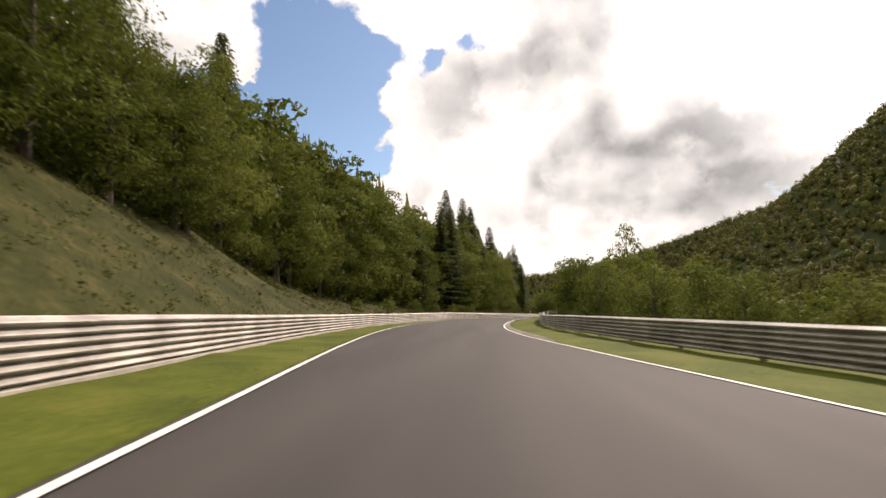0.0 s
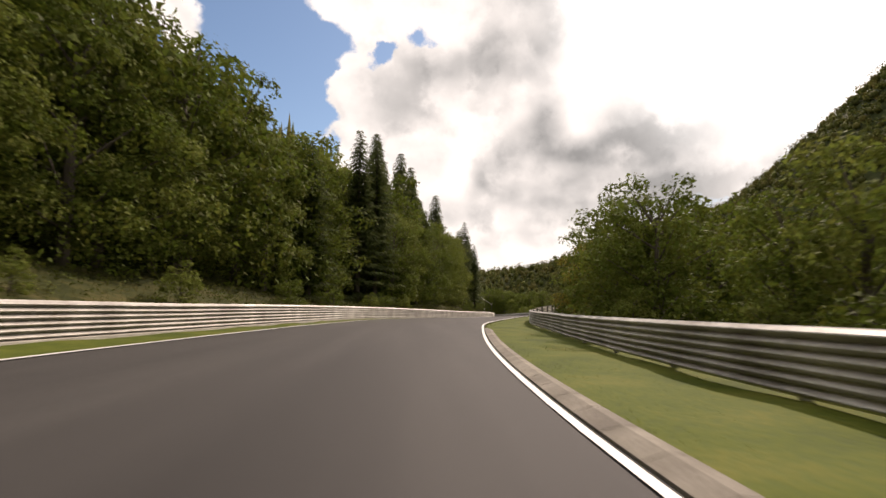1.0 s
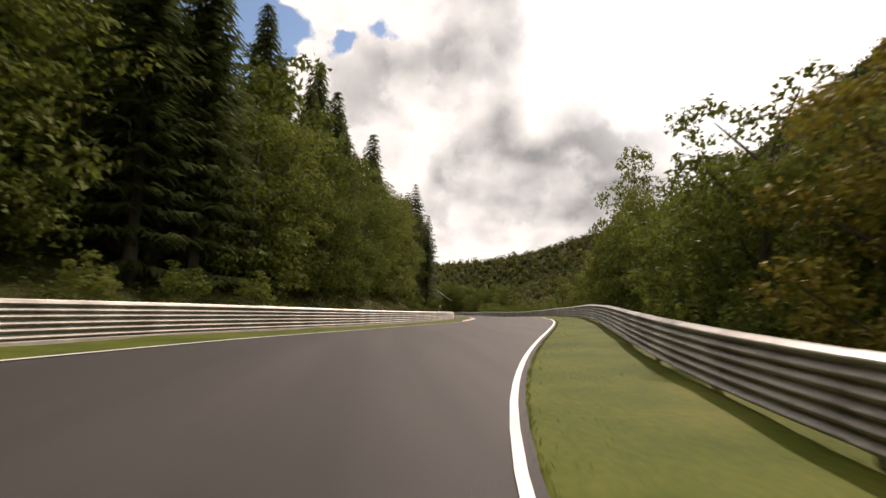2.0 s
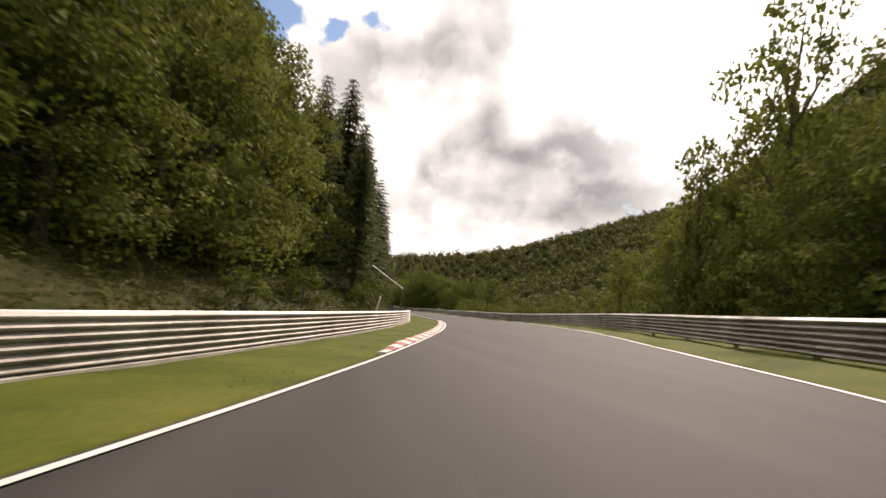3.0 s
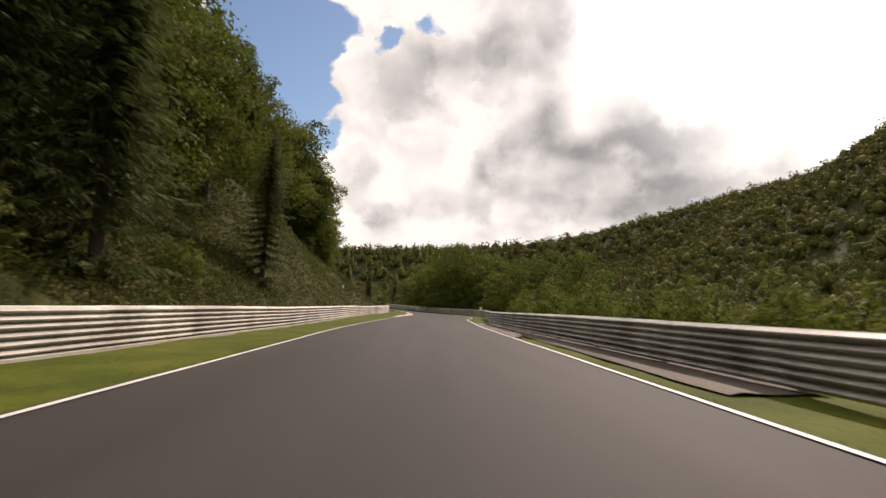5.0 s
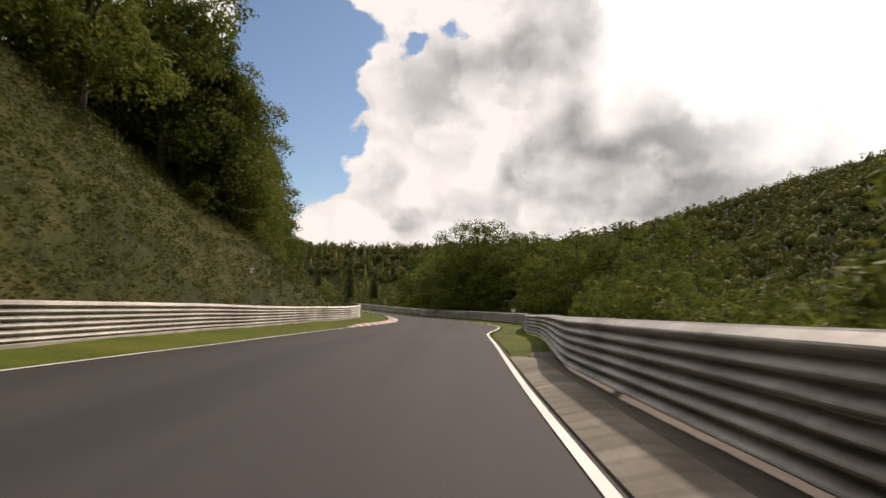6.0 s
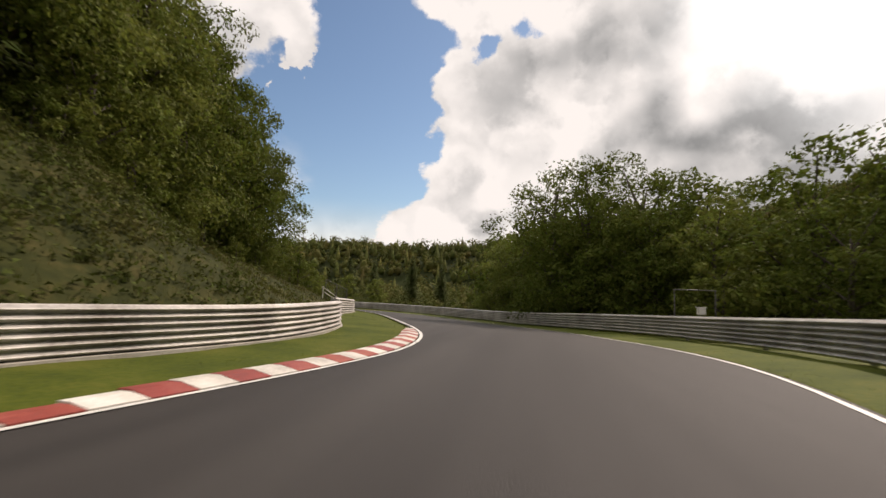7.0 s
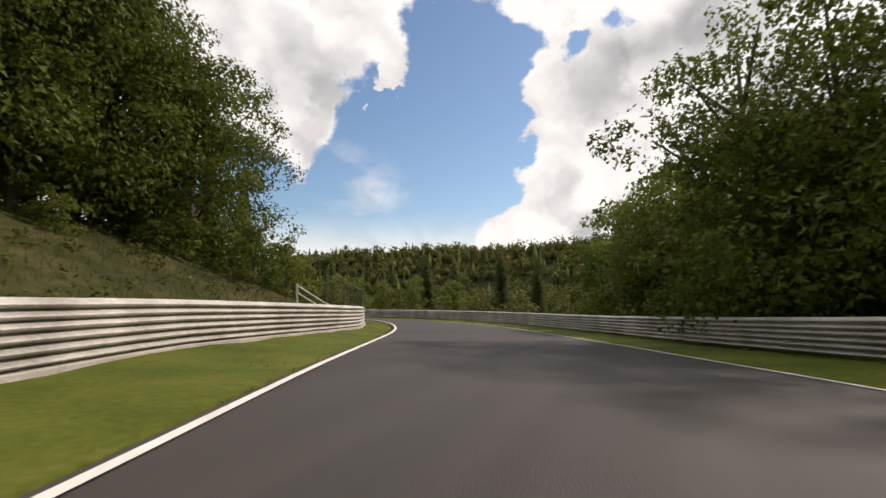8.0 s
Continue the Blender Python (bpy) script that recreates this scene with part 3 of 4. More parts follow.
def plant(kind, label, category, group, meshes, x, y, size, turn, sink=0.15, squash=1.0):
    z, _ = land(x, y)
    thing = new(kind)
    thing.matrix_basis = pose(x, y, z - sink, 0, 0, turn) @ Matrix.Diagonal((size * squash, size * squash, size, 1))
    tagged(thing, label, category, group)
    part("trunk", meshes[0], thing)
    part("crown", meshes[1], thing)
    return thing


RNG = np.random.default_rng(5)


def grades(tall, wide, mat, low, lobes, seed):
    """The same kind of tree in four finenesses: three for the rows of the wood, one for trees right beside the track."""
    return [broad_tree(np.random.default_rng(seed), tall, wide, n, size, mat, low, lobes) for n, size in ((8200, 0.110), (3400, 0.167), (1600, 0.26), (15500, 0.079))]


BROAD = [grades(10, 3.4, LEAF, 0.08, 17, 1), grades(10, 3.0, LEAF, 0.06, 20, 2), grades(10, 3.9, LEAF, 0.1, 22, 3), grades(10, 3.5, LEAF, 0.14, 19, 4)]
LIGHT = [grades(10, 3.2, LEAF_LIGHT, 0.08, 18, 5), grades(10, 2.7, LEAF_LIGHT, 0.15, 20, 6)]
AUTUMN = [grades(10, 3.6, LEAF_AUTUMN, 0.1, 18, 7)]
SPRUCE = []
for wide, levels in ((2.9, 29), (2.6, 31), (3.3, 28)):
    near_by, farther = spruce_tree(RNG, 14, wide, NEEDLE, levels), spruce_tree(RNG, 14, wide, NEEDLE, levels, 0.21)
    SPRUCE.append([near_by, farther, farther, near_by])
BUSH = [broad_tree(RNG, 3, 1.7, 2300, 0.076, LEAF_LIGHT, 0.05, 12), broad_tree(RNG, 3, 1.9, 2300, 0.076, LEAF, 0.05, 12)]


def place(s, side, beyond):
    """Map place at station s, so many metres beyond the barrier."""
    table = VERGE_L if side < 0 else VERGE_R
    p = road_at(np.array([float(s)]), side * (HALF + float(along(table, s)) + beyond))[0]
    return float(p[0]), float(p[1])


def pick(rng, y, back):
    """Which tree grows on the slope there."""
    dark = np.interp(y, [0, 60, 90, 133, 139, 190, 198, 300], [0.02, 0.02, 0.12, 0.04, 0.96, 0.96, 0.1, 0.04])
    if back:
        dark = max(dark, np.interp(y, [20, 60, 80, 102, 114, 195, 220], [0.35, 0.25, 0.15, 0.25, 0.92, 0.92, 0.1]))
    u = rng.random()
    if u < dark:
        return "spruce", SPRUCE, "dark green spruce with drooping boughs on the slope", "spruce tree", "spruces on the slope", 1.0
    if u < dark + (1 - dark) * np.interp(y, [108, 116, 140, 146, 230, 240], [0.28, 0.9, 0.9, 0.28, 0.28, 0.6]):
        return "broadleaf_tree", LIGHT, "light green broad-leaved tree on the slope", "tree", "broad-leaved trees on the slope", 1.0
    return "broadleaf_tree", BROAD, "dense green broad-leaved tree on the slope", "tree", "broad-leaved trees on the slope", 1.0


rng = np.random.default_rng(11)
for row, (gap, extra) in enumerate(((3.9, 0.3), (4.8, 4.2), (5.6, 9.0))):
    for s in np.arange(18, END - 14, gap):
        s = s + rng.normal() * gap * 0.25
        x, y = place(s, -1, float(along(WOOD, s)) + extra + rng.random() * 2.0)
        kind, meshes, label, cat, group, k = pick(rng, y, row > (0 if 130 < y < 200 else 1))
        if y > 256.5 or y < 8:
            continue
        if kind == "spruce":
            k = np.interp(y, [100, 140, 160, 190], [1.0, 0.95, 0.8, 0.85])
        tall = rng.uniform(0.85, 1.3) * (1.15 if row else 1.0) * k * np.interp(y, [20, 36, 52, 110, 190, 215, 250, 262], [0.9, 1.0, 1.25, 1.1, 1, 1.22, 1.25, 1.1])
        plant(kind, label, cat, group, meshes[rng.integers(len(meshes))][3 if row == 0 and (14 < y < 75 or 98 < y < 145 or y > 232) else row], x, y, tall, rng.uniform(0, 360), 0.15, 0.85 if y > 245 else 1.0)
plant("spruce", "slim dark green spruce at the upper edge of the bank", "spruce tree", "", SPRUCE[1][0], 13.2, 231, 1.0, 20)
for x, y, tall in ((-14, 322, 0.8), (-7, 326, 0.95), (-1, 324, 0.85), (6, 330, 1.0), (13, 327, 0.9), (21, 331, 0.85), (28, 326, 0.75), (35, 330, 0.8), (-22, 318, 0.85)):
    plant("spruce", "dark green spruce at the edge of the far wood", "spruce tree", "spruces of the far wood", SPRUCE[int(x) % 3][1], x, y, tall, x * 31)

for row, (gap, extra) in enumerate(((4.4, 3.8), (5.6, 8.0), (7.0, 13.0))):
    for s in np.arange(30, END - 40, gap):
        s = s + rng.normal() * gap * 0.25
        x, y = place(s, 1, extra + rng.random() * 2.5)
        if y < 10 or 116 < y < 210 and row < 2 or y > 262 and x < 26 or math.hypot(x - 37, y - 244.5) < 4.5 or math.hypot(x - 37.6, y - 220) < 3 or math.hypot(x - 15, y - 72.5) < 4.5:
            continue
        tall = rng.uniform(0.82, 1.05) * np.interp(y, [0, 35, 48, 62, 90, 110, 125, 205, 225, 240, 250, 270], [0.45, 0.55, 0.78, 1.0, 1.0, 0.9, 0.6, 0.5, 0.6, 0.72, 0.95, 1.2])
        tall *= np.interp(y, [215, 250], [1 + 0.1 * row, 1 + 0.22 * row])
        u = rng.random()
        meshes = BROAD if u < 0.68 else LIGHT
        tone = {id(BROAD): "dense green", id(LIGHT): "light green"}[id(meshes)]
        plant("broadleaf_tree", tone + " broad-leaved tree behind the crash barrier", "tree", "trees on the valley side", meshes[rng.integers(len(meshes))][max(0, row - 1) if 212 < y < 262 else row], x, y, tall, rng.uniform(0, 360))
plant("broadleaf_tree", "yellowing broad-leaved tree among green ones", "tree", "", AUTUMN[0][0], 15.6, 74.5, 0.8, 40)
plant("broadleaf_tree", "tall spreading broad-leaved tree beside the bend", "tree", "", BROAD[2][3], 32.5, 262, 1.45, 40)
plant("broadleaf_tree", "tall spreading broad-leaved tree beside the bend", "tree", "", BROAD[0][3], 38.5, 257, 1.5, 140)
plant("broadleaf_tree", "tall spreading broad-leaved tree beside the bend", "tree", "", BROAD[3][3], 35.0, 260.5, 1.5, 250)
for x, y, tall, turn, k in ((-10.8, 79, 1.5, 20, 0), (-9.2, 85, 1.4, 130, 2), (-12.4, 73, 1.8, 250, 1), (-13.6, 66, 1.75, 70, 3)):
    plant("broadleaf_tree", "dense green broad-leaved tree on the slope", "tree", "broad-leaved trees on the slope", BROAD[k][0], x, y, tall, turn)
for x, y, tall, turn in ((13.1, 139.5, 0.95, 40), (11.6, 146.0, 1.25, 10), (12.8, 152, 1.1, 200), (13.6, 158.5, 1.15, 80), (15.6, 165.5, 1.1, 300), (14.6, 173, 1.1, 150), (17.2, 181, 1.0, 240), (18.2, 195, 0.68, 20)):
    plant("spruce", "tall dark green spruce with long drooping boughs above the barrier", "spruce tree", "tall spruces above the barrier", SPRUCE[int(y) % 3][0], x, y, tall, turn)
for x, y, tall, turn in ((8.9, 257.6, 1.12, 70), (5.6, 262, 1.3, 190), (7.0, 256, 1.35, 300)):
    plant("broadleaf_tree", "dense green broad-leaved tree on the slope", "tree", "broad-leaved trees on the slope", BROAD[int(y) % 4][3], x, y, tall, turn)
for x, y, tall, turn in ((12.6, 257.6, 0.95, 0), (12.4, 260.2, 0.9, 90), (11.0, 262.8, 1.0, 200), (8.6, 264.5, 1.2, 300), (12.2, 264.5, 0.7, 40)):
    plant("bush", "leafy green shrub at the foot of the wood", "bush", "shrubs at the foot of the wood", BUSH[int(y) % 2], x, y, tall, turn)
for x, y, tall, turn in ((5.3, 305, 0.83, 20), (1.5, 300.5, 0.66, 200), (-12, 309, 0.85, 80), (-18, 312, 0.95, 140), (-6, 306.5, 0.75, 260), (-24, 314, 0.95, 310)):
    plant("broadleaf_tree", "light green broad-leaved tree at the edge of the far wood", "tree", "light trees of the far wood", LIGHT[int(y) % 2][1], x, y, tall, turn)
for x, y, tall, turn, kind in ((38.6, 220, 1.25, 20, 0), (39.4, 213.5, 1.1, 110, 1), (39.6, 246, 1.75, 200, 0), (40.0, 206, 1.2, 290, 0), (38, 186, 1.25, 50, 0), (37.5, 176, 1.1, 160, 0), (40, 167, 1.3, 250, 0)):
    plant("bush", "rounded light green shrub behind the crash barrier", "bush", "rounded shrubs", BUSH[kind], x, y, tall, turn)
for x, y, tall, turn, meshes in ((37.9, 126.5, 2.5, 30, LIGHT[0][0]), (36.5, 132.5, 1.6, 140, LIGHT[1][1]), (31.5, 134, 0.6, 250, LIGHT[0][1]), (38.5, 117.5, 2.0, 80, BROAD[1][1]), (34.5, 111.5, 1.6, 200, LIGHT[1][1]), (41.5, 122, 1.9, 310, LIGHT[1][1])):
    plant("birch", "tall airy pale-leaved birch on the valley side", "birch tree", "birches", meshes, x, y, tall, turn, 0.15, 0.62)
for x, y, tall, turn, k in ((37.8, 260, 1.15, 15, 0), (40.4, 268, 1.45, 120, 1), (45.3, 249.4, 1.4, 210, 2), (38.9, 254, 1.12, 300, 3), (42.8, 257.4, 1.55, 45, 1), (36.2, 266.5, 1.45, 170, 2), (47.8, 246.5, 1.5, 260, 0), (52, 240, 1.5, 80, 3), (35.0, 259.8, 1.02, 330, 1)):
    plant("broadleaf_tree", "tall dark spreading broad-leaved tree beside the bend", "tree", "trees beside the bend", BROAD[k][0], x, y, tall, turn, 0.15, 1.05)
for y, tall in ((108, 1.2), (112, 1.35), (116, 1.25), (120, 1.3), (124, 1.35), (129, 1.2), (133, 1.3), (138, 1.15), (143, 1.2), (148, 1.0), (153, 0.85), (159, 0.75), (166, 0.65)):
    x, y = place(station_of(y), 1, (4.0 if y < 118 else 7.0) + rng.random() * 3)
    turn = rng.uniform(0, 360)
    plant("birch", "tall airy pale-leaved birch on the valley side", "birch tree", "birches", LIGHT[0][0], x, y, tall, turn, 0.15, 0.85)
for s in np.arange(25, END - 10, 5.0):
    for side in (-1, 1):
        if rng.random() < (0.35 if side < 0 else 0.8):
            x, y = place(s + rng.normal(), side, 2.0 + rng.random() * (2.0 if side < 0 else 5.0))
            if y < 10 or side < 0 and (y < 34 or y > 190):
                continue
            k = 1.6 if side > 0 and 135 < y < 212 else 1.0
            plant("bush", "leafy green bush behind the crash barrier", "bush", "roadside bushes", BUSH[0 if k > 1 else rng.integers(2)], x, y, k * rng.uniform(0.45, 0.95), rng.uniform(0, 360))

for y in np.arange(153, 205, 2.9):
    x, y = place(station_of(y) + rng.normal() * 0.5, 1, 1.9 + rng.random() * 1.8)
    tall = rng.uniform(0.62, 0.95) * (1.25 if y < 168 else 1.0)
    plant("bush", "tall leafy shrub with pale seed heads behind the crash barrier", "bush", "roadside bushes", BUSH[int(rng.random() < 0.35)], x, y, tall, rng.uniform(0, 360), 0.15, 0.85)
for x, y, tall, turn in ((39.2, 199.6, 1.75, 30), (40.6, 197.2, 1.5, 160), (37.8, 162.5, 1.5, 70), (38.6, 158.8, 1.6, 220)):
    plant("bush", "tall pale green shrub behind the crash barrier", "bush", "rounded shrubs", BUSH[0], x, y, tall, turn)
for s in np.arange(20, END - 14, 3.4):
    x, y = place(s + rng.normal() * 0.6, -1, float(along(WOOD, s)) - 1.2 + rng.random() * 1.4)
    if 226 < y < 262:
        plant("bush", "leafy green shrub at the foot of the wood", "bush", "shrubs at the foot of the wood", BUSH[rng.integers(2)], x, y, rng.uniform(0.5, 0.95), rng.uniform(0, 360))


# ---- far woods ----
def far_woods():
    rng = np.random.default_rng(3)
    x, y = rng.uniform(-220, 340, 52000), rng.uniform(20, 540, 52000)
    s, d = nearest(x, y)
    z, e = land(x, y)
    keep = (e > np.where(d > 0, np.interp(y, [100, 125, 205, 225], [20, 34, 34, 20]), 25)) & ((d > 0) | (e < 80))
    keep &= (x > -80) | (y > 330)
    keep |= (y > 395) & (e > 30)
    keep |= (y > 268) & (x < 6) & (x > -80) & (e > 6) & (e < 60)
    keep |= (y > 262) & (x < 34) & (e > 9) & (d > 0)
    x, y, z, e = x[keep], y[keep], z[keep], e[keep]
    left = d[keep] < 0
    ball = bmesh.new()
    bmesh.ops.create_icosphere(ball, subdivisions=1, radius=1)
    plain = np.array([v.co[:] for v in ball.verts]), np.array([[v.index for v in f.verts] for f in ball.faces if f.calc_center_median().z > -0.75])
    ball.free()
    ring = np.linspace(0, 2 * math.pi, 8)[:-1]
    cone = np.array([(math.cos(a), math.sin(a), 0) for a in ring] + [(0, 0, 1)]), np.array([(k, (k + 1) % 7, 7) for k in range(7)])
    verts, faces, taken, made, top = [], [], {}, 0, 0

    def add(v, f):
        nonlocal made, top
        verts.append(v)
        faces.append(f + top)
        top += len(v)
        made += len(f)

    for i in range(len(x)):
        gap = 4.8 if e[i] < 130 else 5.0
        cell = (int(x[i] // gap), int(y[i] // gap))
        if cell in taken or made > 820000:
            continue
        taken[cell] = True
        hem = y[i] > 262 and x[i] < 34 and e[i] < 75 and not left[i]
        at = np.array([x[i], y[i], z[i]])
        if rng.random() < (0.4 if left[i] else 0.3 if y[i] > 400 and x[i] < 90 else 0.0):
            tall, wide = rng.uniform(9, 14) if left[i] else rng.uniform(6.5, 10), rng.uniform(1.9, 2.6)
            if hem:
                tall, wide = tall * np.interp(e[i], [10, 75], [0.6, 0.9]), wide * 0.75
            add(at + cone[0] * (wide * 0.75, wide * 0.75, tall) * rng.uniform(0.85, 1.05, (8, 1)), cone[1])
            lobes = [(*at[:2], at[2] + tall * f, wide * (1.0 - f) + 0.12) for f in np.linspace(0.08, 0.96, 10)]
            n, size, flat = (110, 0.36, 0.5) if e[i] < 90 else (44, 0.54, 0.5)
        else:
            tall, wide = rng.uniform(5, 11.5), 2.1 + 2.6 * rng.random() ** 1.2
            if hem:
                k = rng.uniform(0.75, 1.25)
                tall, wide = tall * k * np.interp(e[i], [10, 75], [0.62, 0.9]), wide * np.interp(e[i], [10, 75], [0.6, 0.9])
            v, f = plain
            turn = rng.uniform(0, 6.28)
            v = v @ np.array([(math.cos(turn), math.sin(turn), 0), (-math.sin(turn), math.cos(turn), 0), (0, 0, 1)])
            lump = 0.74 + 0.22 * wave(v[:, 0] * 2 + x[i], v[:, 1] * 2 + v[:, 2] * 1.5, 0.55, i % 17) + rng.normal(size=len(v)) * 0.07
            half = min(tall * 0.52, wide * 1.35)
            middle = at + (0, 0, half * 0.85)
            near = e[i] < 60
            add(middle + v * lump[:, None] * (wide, wide, half) * (0.7 if near else 0.74) - (0, 0, 0.3 * half if near else 0.2 * half), f)
            lobes = [(*(middle + d * (wide * 0.6, wide * 0.6, half * 0.6)), wide * 0.46) for d in np.clip(rng.normal(size=(8, 3)) * 0.78, -0.95, 0.8) + (0, 0, 0.2)]
            n, size, flat = (250, 0.27, 0.9) if near else (90, 0.42, 0.9) if e[i] < 130 else (50, 0.68, 0.85)
        tri = leaf_cloud(rng, lobes, n, size, flat, 0.2)
        add(tri.reshape(-1, 3), np.arange(3 * n).reshape(n, 3))
    return mesh_from("woods", np.concatenate(verts), np.concatenate(faces), WOODS, True)


tagged(new("woods", far_woods()), "mixed green woodland covering the far hillsides", "woodland", kind="stuff")


# ---- weeds and long grass on the banks ----
def weeds():
    rng = np.random.default_rng(8)
    q = []
    for side, count in ((-1, 9500), (1, 2500)):
        st = rng.uniform(16, END - 20, count)
        if side < 0:
            st = np.concatenate([st, rng.uniform(station_of(178), station_of(238), 6500)])
            count = len(st)
        table = VERGE_L if side < 0 else VERGE_R
        e = 0.25 + rng.random(count) ** 0.8 * (np.interp(st, STATION, WOOD) + 3 if side < 0 else 6)
        d = side * (HALF + along(table, st) + 0.5 + e)
        p = road_at(st, d)
        z = p[:, 2] + rise(st, d, p[:, 0], p[:, 1])[0]
        thick = np.interp(p[:, 1], [10, 60, 80, 110, 190, 204, 216, 240, 300], [0.45, 0.3, 0.7, 1, 1, 0.9, 0.8, 0.35, 0.3]) if side < 0 else 1 + 0 * st
        for i in np.flatnonzero(rng.random(count) < thick):
            r = rng.uniform(0.14, 0.5)
            q.append(leaf_cloud(rng, [(p[i, 0], p[i, 1], z[i] + r * 0.5, r)], 16, 0.07, 0.8))
    return quads_mesh("weeds", np.concatenate(q), WEED)


def long_grass():
    rng = np.random.default_rng(9)
    blades = []
    for side, count, reach, tall in ((-1, 90000, 1.0, 0.38), (1, 9000, 0.5, 0.35)):
        st = rng.uniform(16, END - 20, count)
        table = VERGE_L if side < 0 else VERGE_R
        st = st[rng.random(count) < np.interp(st, [station_of(v) for v in (60, 75, 190, 200)], [0.7, 1, 1, 1])]
        count = len(st)
        wide = along(table, st)
        d = side * (HALF + wide + 0.45 + rng.random(count) * (along(WOOD, st) + 3) * reach)
        p = road_at(st, d)
        p[:, 2] += np.maximum(rise(st, d, p[:, 0], p[:, 1])[0], -4) - 0.03
        a = rng.uniform(0, 2 * math.pi, count)
        h = tall * rng.uniform(0.5, 1.3, count) * np.interp(p[:, 1], [60, 75, 185, 200], [0.75, 1, 1, 0.8])
        lean = rng.normal(size=(count, 2)) * 0.35 * h[:, None]
        w = np.stack([np.cos(a), np.sin(a), 0 * a], -1) * (0.005 + 0.010 * h)[:, None]
        tip = p + np.concatenate([lean, h[:, None]], 1)
        blades.append(np.stack([p - w, p + w, tip], 1))
    return quads_mesh("long_grass", np.concatenate(blades), BLADE)


def turf():
    rng = np.random.default_rng(10)
    tufts = []
    for side, count in ((-1, 42000), (1, 42000)):
        st = rng.uniform(24, END - 60, count)
        wide = along(VERGE_L if side < 0 else VERGE_R, st)
        d = side * (HALF + 0.02 + np.where(rng.random(count) < 0.4, 0.16 * rng.random(count), np.where(rng.random(count) < 0.4, wide - 0.2 * rng.random(count), wide * rng.random(count))))
        p = road_at(st, d, -0.04)
        a = rng.uniform(0, 2 * math.pi, count)
        h = rng.uniform(0.03, 0.08, count)
        w = np.stack([np.cos(a), np.sin(a), 0 * a], -1) * rng.uniform(0.004, 0.010, count)[:, None]
        tip = p + np.concatenate([rng.normal(size=(count, 2)) * 0.03, h[:, None]], 1)
        tufts.append(np.stack([p - w, p + w, tip], 1))
    return quads_mesh("turf", np.concatenate(tufts), TURF)


tagged(new("turf", turf()), "short green turf blades fringing the mown verges", "grass", kind="stuff")
tagged(new("weeds", weeds()), "low weeds and ivy covering the embankments", "undergrowth", kind="stuff")
tagged(new("long_grass", long_grass()), "green and straw-coloured grass blades on banks and verges", "grass", kind="stuff")


# ---- small things beside the track ----
def box(bm, size, m):
    got = bmesh.ops.create_cube(bm, size=1, matrix=m @ Matrix.Diagonal((*size, 1)))
    edges = list({e for v in got["verts"] for e in v.link_edges})
    bmesh.ops.bevel(bm, geom=edges, offset=min(size) * 0.12, segments=1, affect="EDGES")


def built(name, mat, boxes=(), rods=()):
    bm = bmesh.new()
    for size, m in boxes:
        box(bm, size, m)
    for a, b, r in rods:
        tapered(bm, a, b, r, r, 8)
    me = bpy.data.meshes.new(name)
    bm.to_mesh(me)
    bm.free()
    me.materials.append(mat)
    return me


def stand(kind, x, y, turn, label, category, group="", lift=0.0):
    thing = new(kind)
    thing.matrix_basis = pose(x, y, land(x, y)[0] + lift, 0, 0, turn)
    return tagged(thing, label, category, group)


POLE = material("grey_pole", [(0.10, 0.095, 0.085), (0.18, 0.17, 0.155)], 3, 30, 0.6, metal=0.3, bump=0.1)
BOARD = material("white_board", [(0.60, 0.58, 0.53), (0.78, 0.76, 0.71)], 3, 30, 0.5, bump=0.05)
INK = material("black_paint", [(0.02, 0.02, 0.02), (0.04, 0.04, 0.04)], 3, 30, 0.6, bump=0)
STONE = material("rubble_stone", [(0.14, 0.125, 0.10), (0.26, 0.235, 0.19), (0.36, 0.33, 0.28)], 2.5, 18, 0.9, bump=0.7, vary=0.15)

sign = stand("distance_sign", 16.1, 139.3, -12, "low weathered concrete distance board with black digits", "sign")
part("post", built("post", POLE, rods=[((0, 0.03, -0.3), (0, 0.03, 1.0), 0.025)]), sign)
board = part("board", built("board", CONCRETE, [((0.48, 0.04, 0.42), pose(0, 0, 0.95))]), sign)
text = bpy.data.curves.new("digits", "FONT")
text.body, text.size, text.align_x, text.extrude = "132", 0.20, "CENTER", 0.002
text.materials.append(INK)
digits = part("digits", text, board)
digits.matrix_basis = pose(0, -0.018, 0.92, 90, 0, 0)

marker = stand("marker_post", 15.1, 139.6, 0, "weathered white concrete marker post leaning over beside rubble", "post")
part("shaft", built("shaft", BOARD, [((0.14, 0.12, 1.3), pose(0, 0, 0.55, 6, 14, 10)), ((0.17, 0.15, 0.1), pose(0.15, 0.05, 1.16, 6, 14, 10))]), marker)

rng = np.random.default_rng(21)
for i in range(9):
    bm = bmesh.new()
    bmesh.ops.create_icosphere(bm, subdivisions=2, radius=1)
    for v in bm.verts:
        v.co *= 0.8 + 0.35 * noise.noise(v.co * 1.7 + Vector((i * 3.1, 0, 0)))
    me = bpy.data.meshes.new("boulder")
    bm.to_mesh(me)
    bm.free()
    me.materials.append(STONE)
    rock = new("boulder", me)
    x, y = 15.6 + rng.normal() * 0.35, 139.2 + rng.normal() * 0.7
    rock.matrix_basis = pose(x, y, land(x, y)[0] + 0.05, *rng.uniform(0, 360, 3)) @ Matrix.Diagonal((*rng.uniform(0.12, 0.34, 3), 1))
    tagged(rock, "rough grey-brown boulder in the rubble on the bank", "rock", "rubble on the bank")

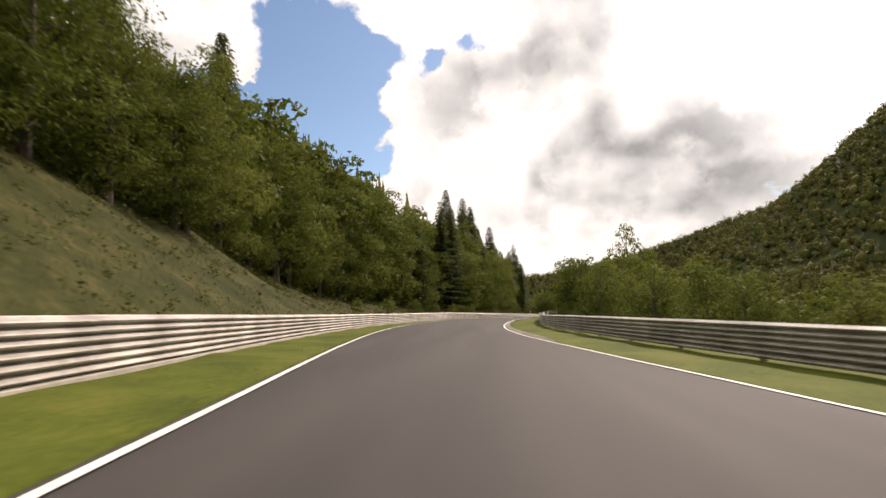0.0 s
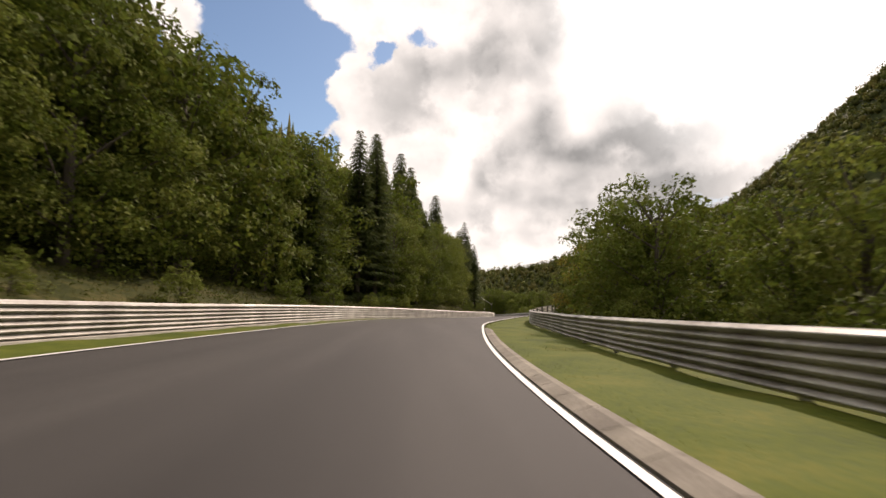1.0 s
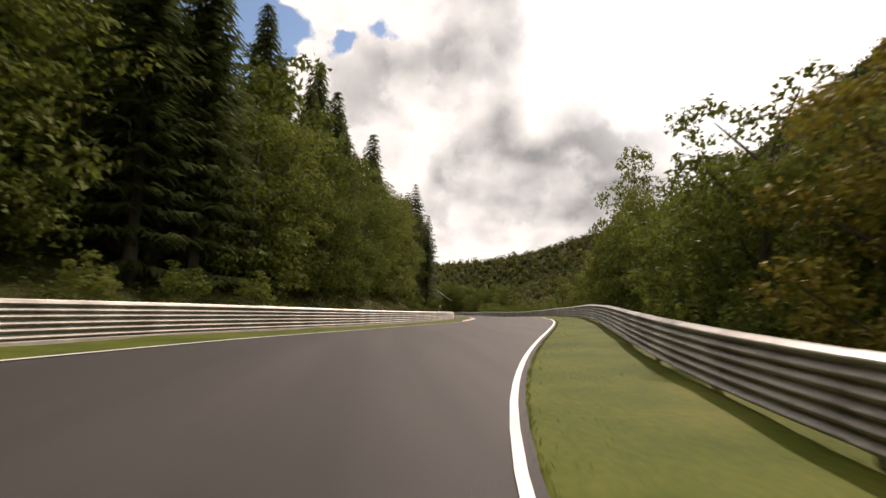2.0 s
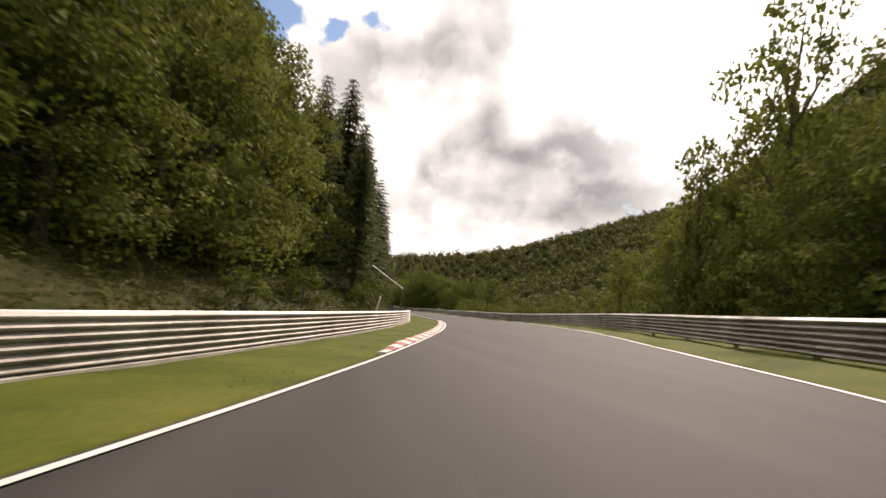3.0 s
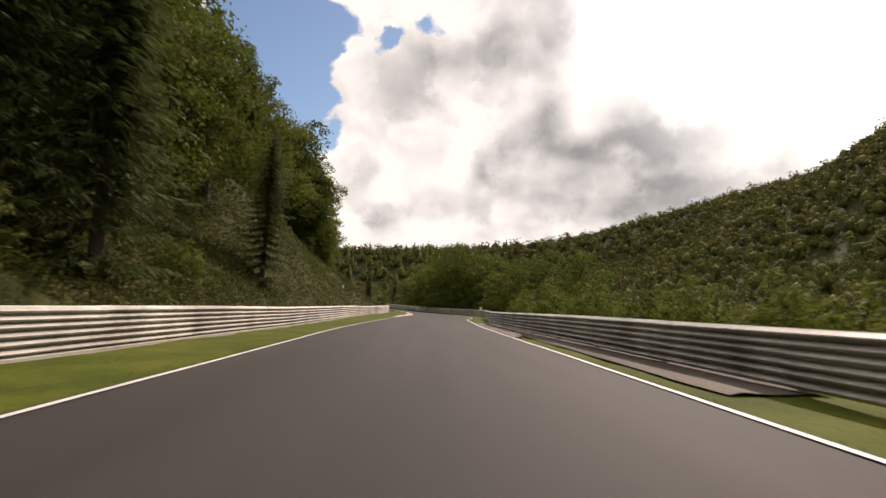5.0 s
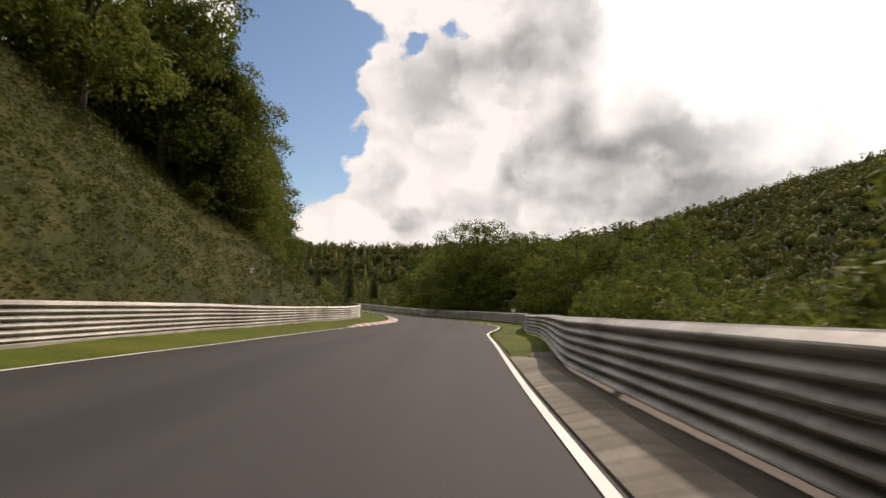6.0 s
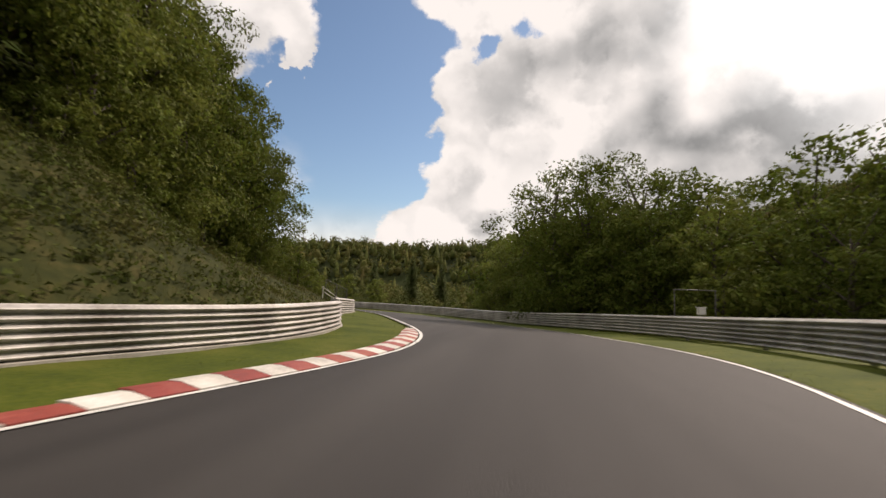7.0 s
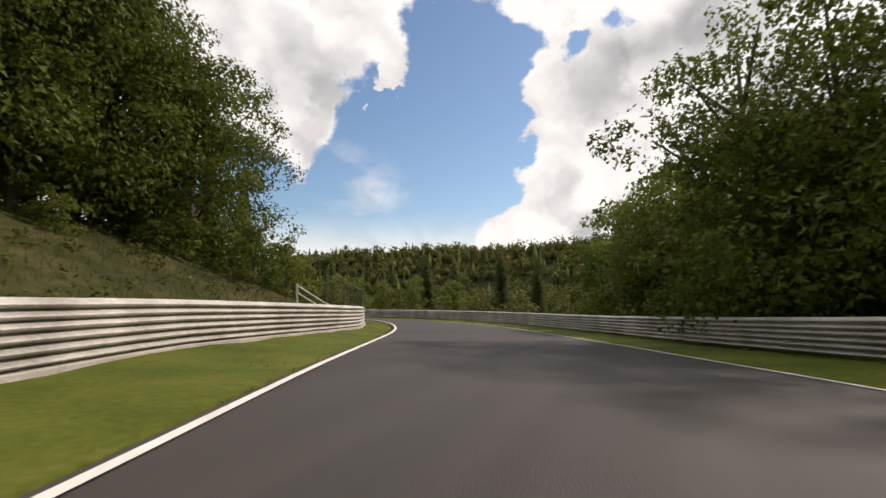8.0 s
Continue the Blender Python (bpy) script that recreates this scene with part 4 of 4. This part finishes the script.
pole = stand("boom_post", 16.9, 140.5, 0, "slim dark post with a raised white boom arm behind the barrier", "boom barrier")
part("shaft", built("shaft", POLE, rods=[((0, 0, -0.3), (0, 0, 2.75), 0.045)]), pole)
part("boom_arm", built("boom_arm", BOARD, rods=[((0.1, -0.06, 2.66), (-2.45, -0.06, 4.3), 0.03)]), pole, "slim white tube raised at a slant")
part("cap", built("cap", POLE, [((0.14, 0.14, 0.08), pose(0, 0, 2.75))]), pole)

plate = stand("slope_marker", 18.9, 224.3, 35, "small white marker plate on a thin stake on the bank", "sign")
part("stake", built("stake", POLE, rods=[((0, 0, -0.2), (0, 0, 0.62), 0.018)]), plate)
for z in (0.36, 0.54):
    part("plate", built("plate", BOARD, [((0.24, 0.02, 0.13), pose(0, -0.03, z))]), plate)

hut = stand("marshal_frame", 37.6, 243.9, 8, "open tubular steel frame behind the barrier", "frame")
for px in (-0.9, 0.9):
    part("post", built("post", POLE, rods=[((px, 0, -0.4), (px, 0, 2.25), 0.028)]), hut)
part("rail", built("rail", POLE, rods=[((-0.95, 0, 2.24), (0.95, 0, 2.24), 0.026)]), hut)
case = stand("switch_box", 37.5, 242.8, 8, "small white switch box on a short post", "box")
part("post", built("post", POLE, rods=[((0, 0, -0.3), (0, 0, 1.1), 0.03)]), case)
part("housing", built("housing", BOARD, [((0.32, 0.2, 0.30), pose(0, 0, 1.22))]), case)
part("lid", built("lid", BOARD, [((0.36, 0.24, 0.03), pose(0, 0, 1.385))]), case)

# steps' handrail and the catch fence beyond the bend
railing = stand("handrail", 15.1, 258.5, 35, "white painted two-bar handrail running down the bank", "railing")
for px, pz in ((-0.65, 1.17), (0.65, 0.30)):
    part("post", built("post", BOARD, [((0.09, 0.09, 1.1), pose(px, 0, pz - 0.5))]), railing)
for h in (0.0, 0.30):
    part("bar", built("bar", BOARD, rods=[((-0.7, -0.03, 1.17 - h), (0.7, -0.03, 0.25 - h), 0.03)]), railing)
fence = stand("catch_fence", 13.65, 263.5, 32, "tall grey wire mesh catch fence on steel posts", "fence")
for px in (-0.95, 0, 0.95):
    part("post", built("post", POLE, rods=[((px, 0, -0.6), (px, 0, 2.05 - 0.45 * px), 0.045)]), fence)
part("rail", built("rail", POLE, rods=[((-0.95, 0, 2.46), (0.95, 0, 1.6), 0.03)]), fence)
part("rail", built("rail", POLE, rods=[((-0.95, 0, 0.1), (0.95, 0, 0.1), 0.03)]), fence)
rods = [((-0.95 + 0.13 * i, 0, 0.1), (-0.95 + 0.13 * i, 0, 2.46 - 0.0588 * i), 0.008) for i in range(15)] + [((-0.95, 0, 0.25 + 0.15 * i), (0.95, 0, 0.25 + 0.15 * i), 0.008) for i in range(10)]
part("mesh_panel", built("mesh_panel", POLE, rods=rods), fence, "square wire mesh")
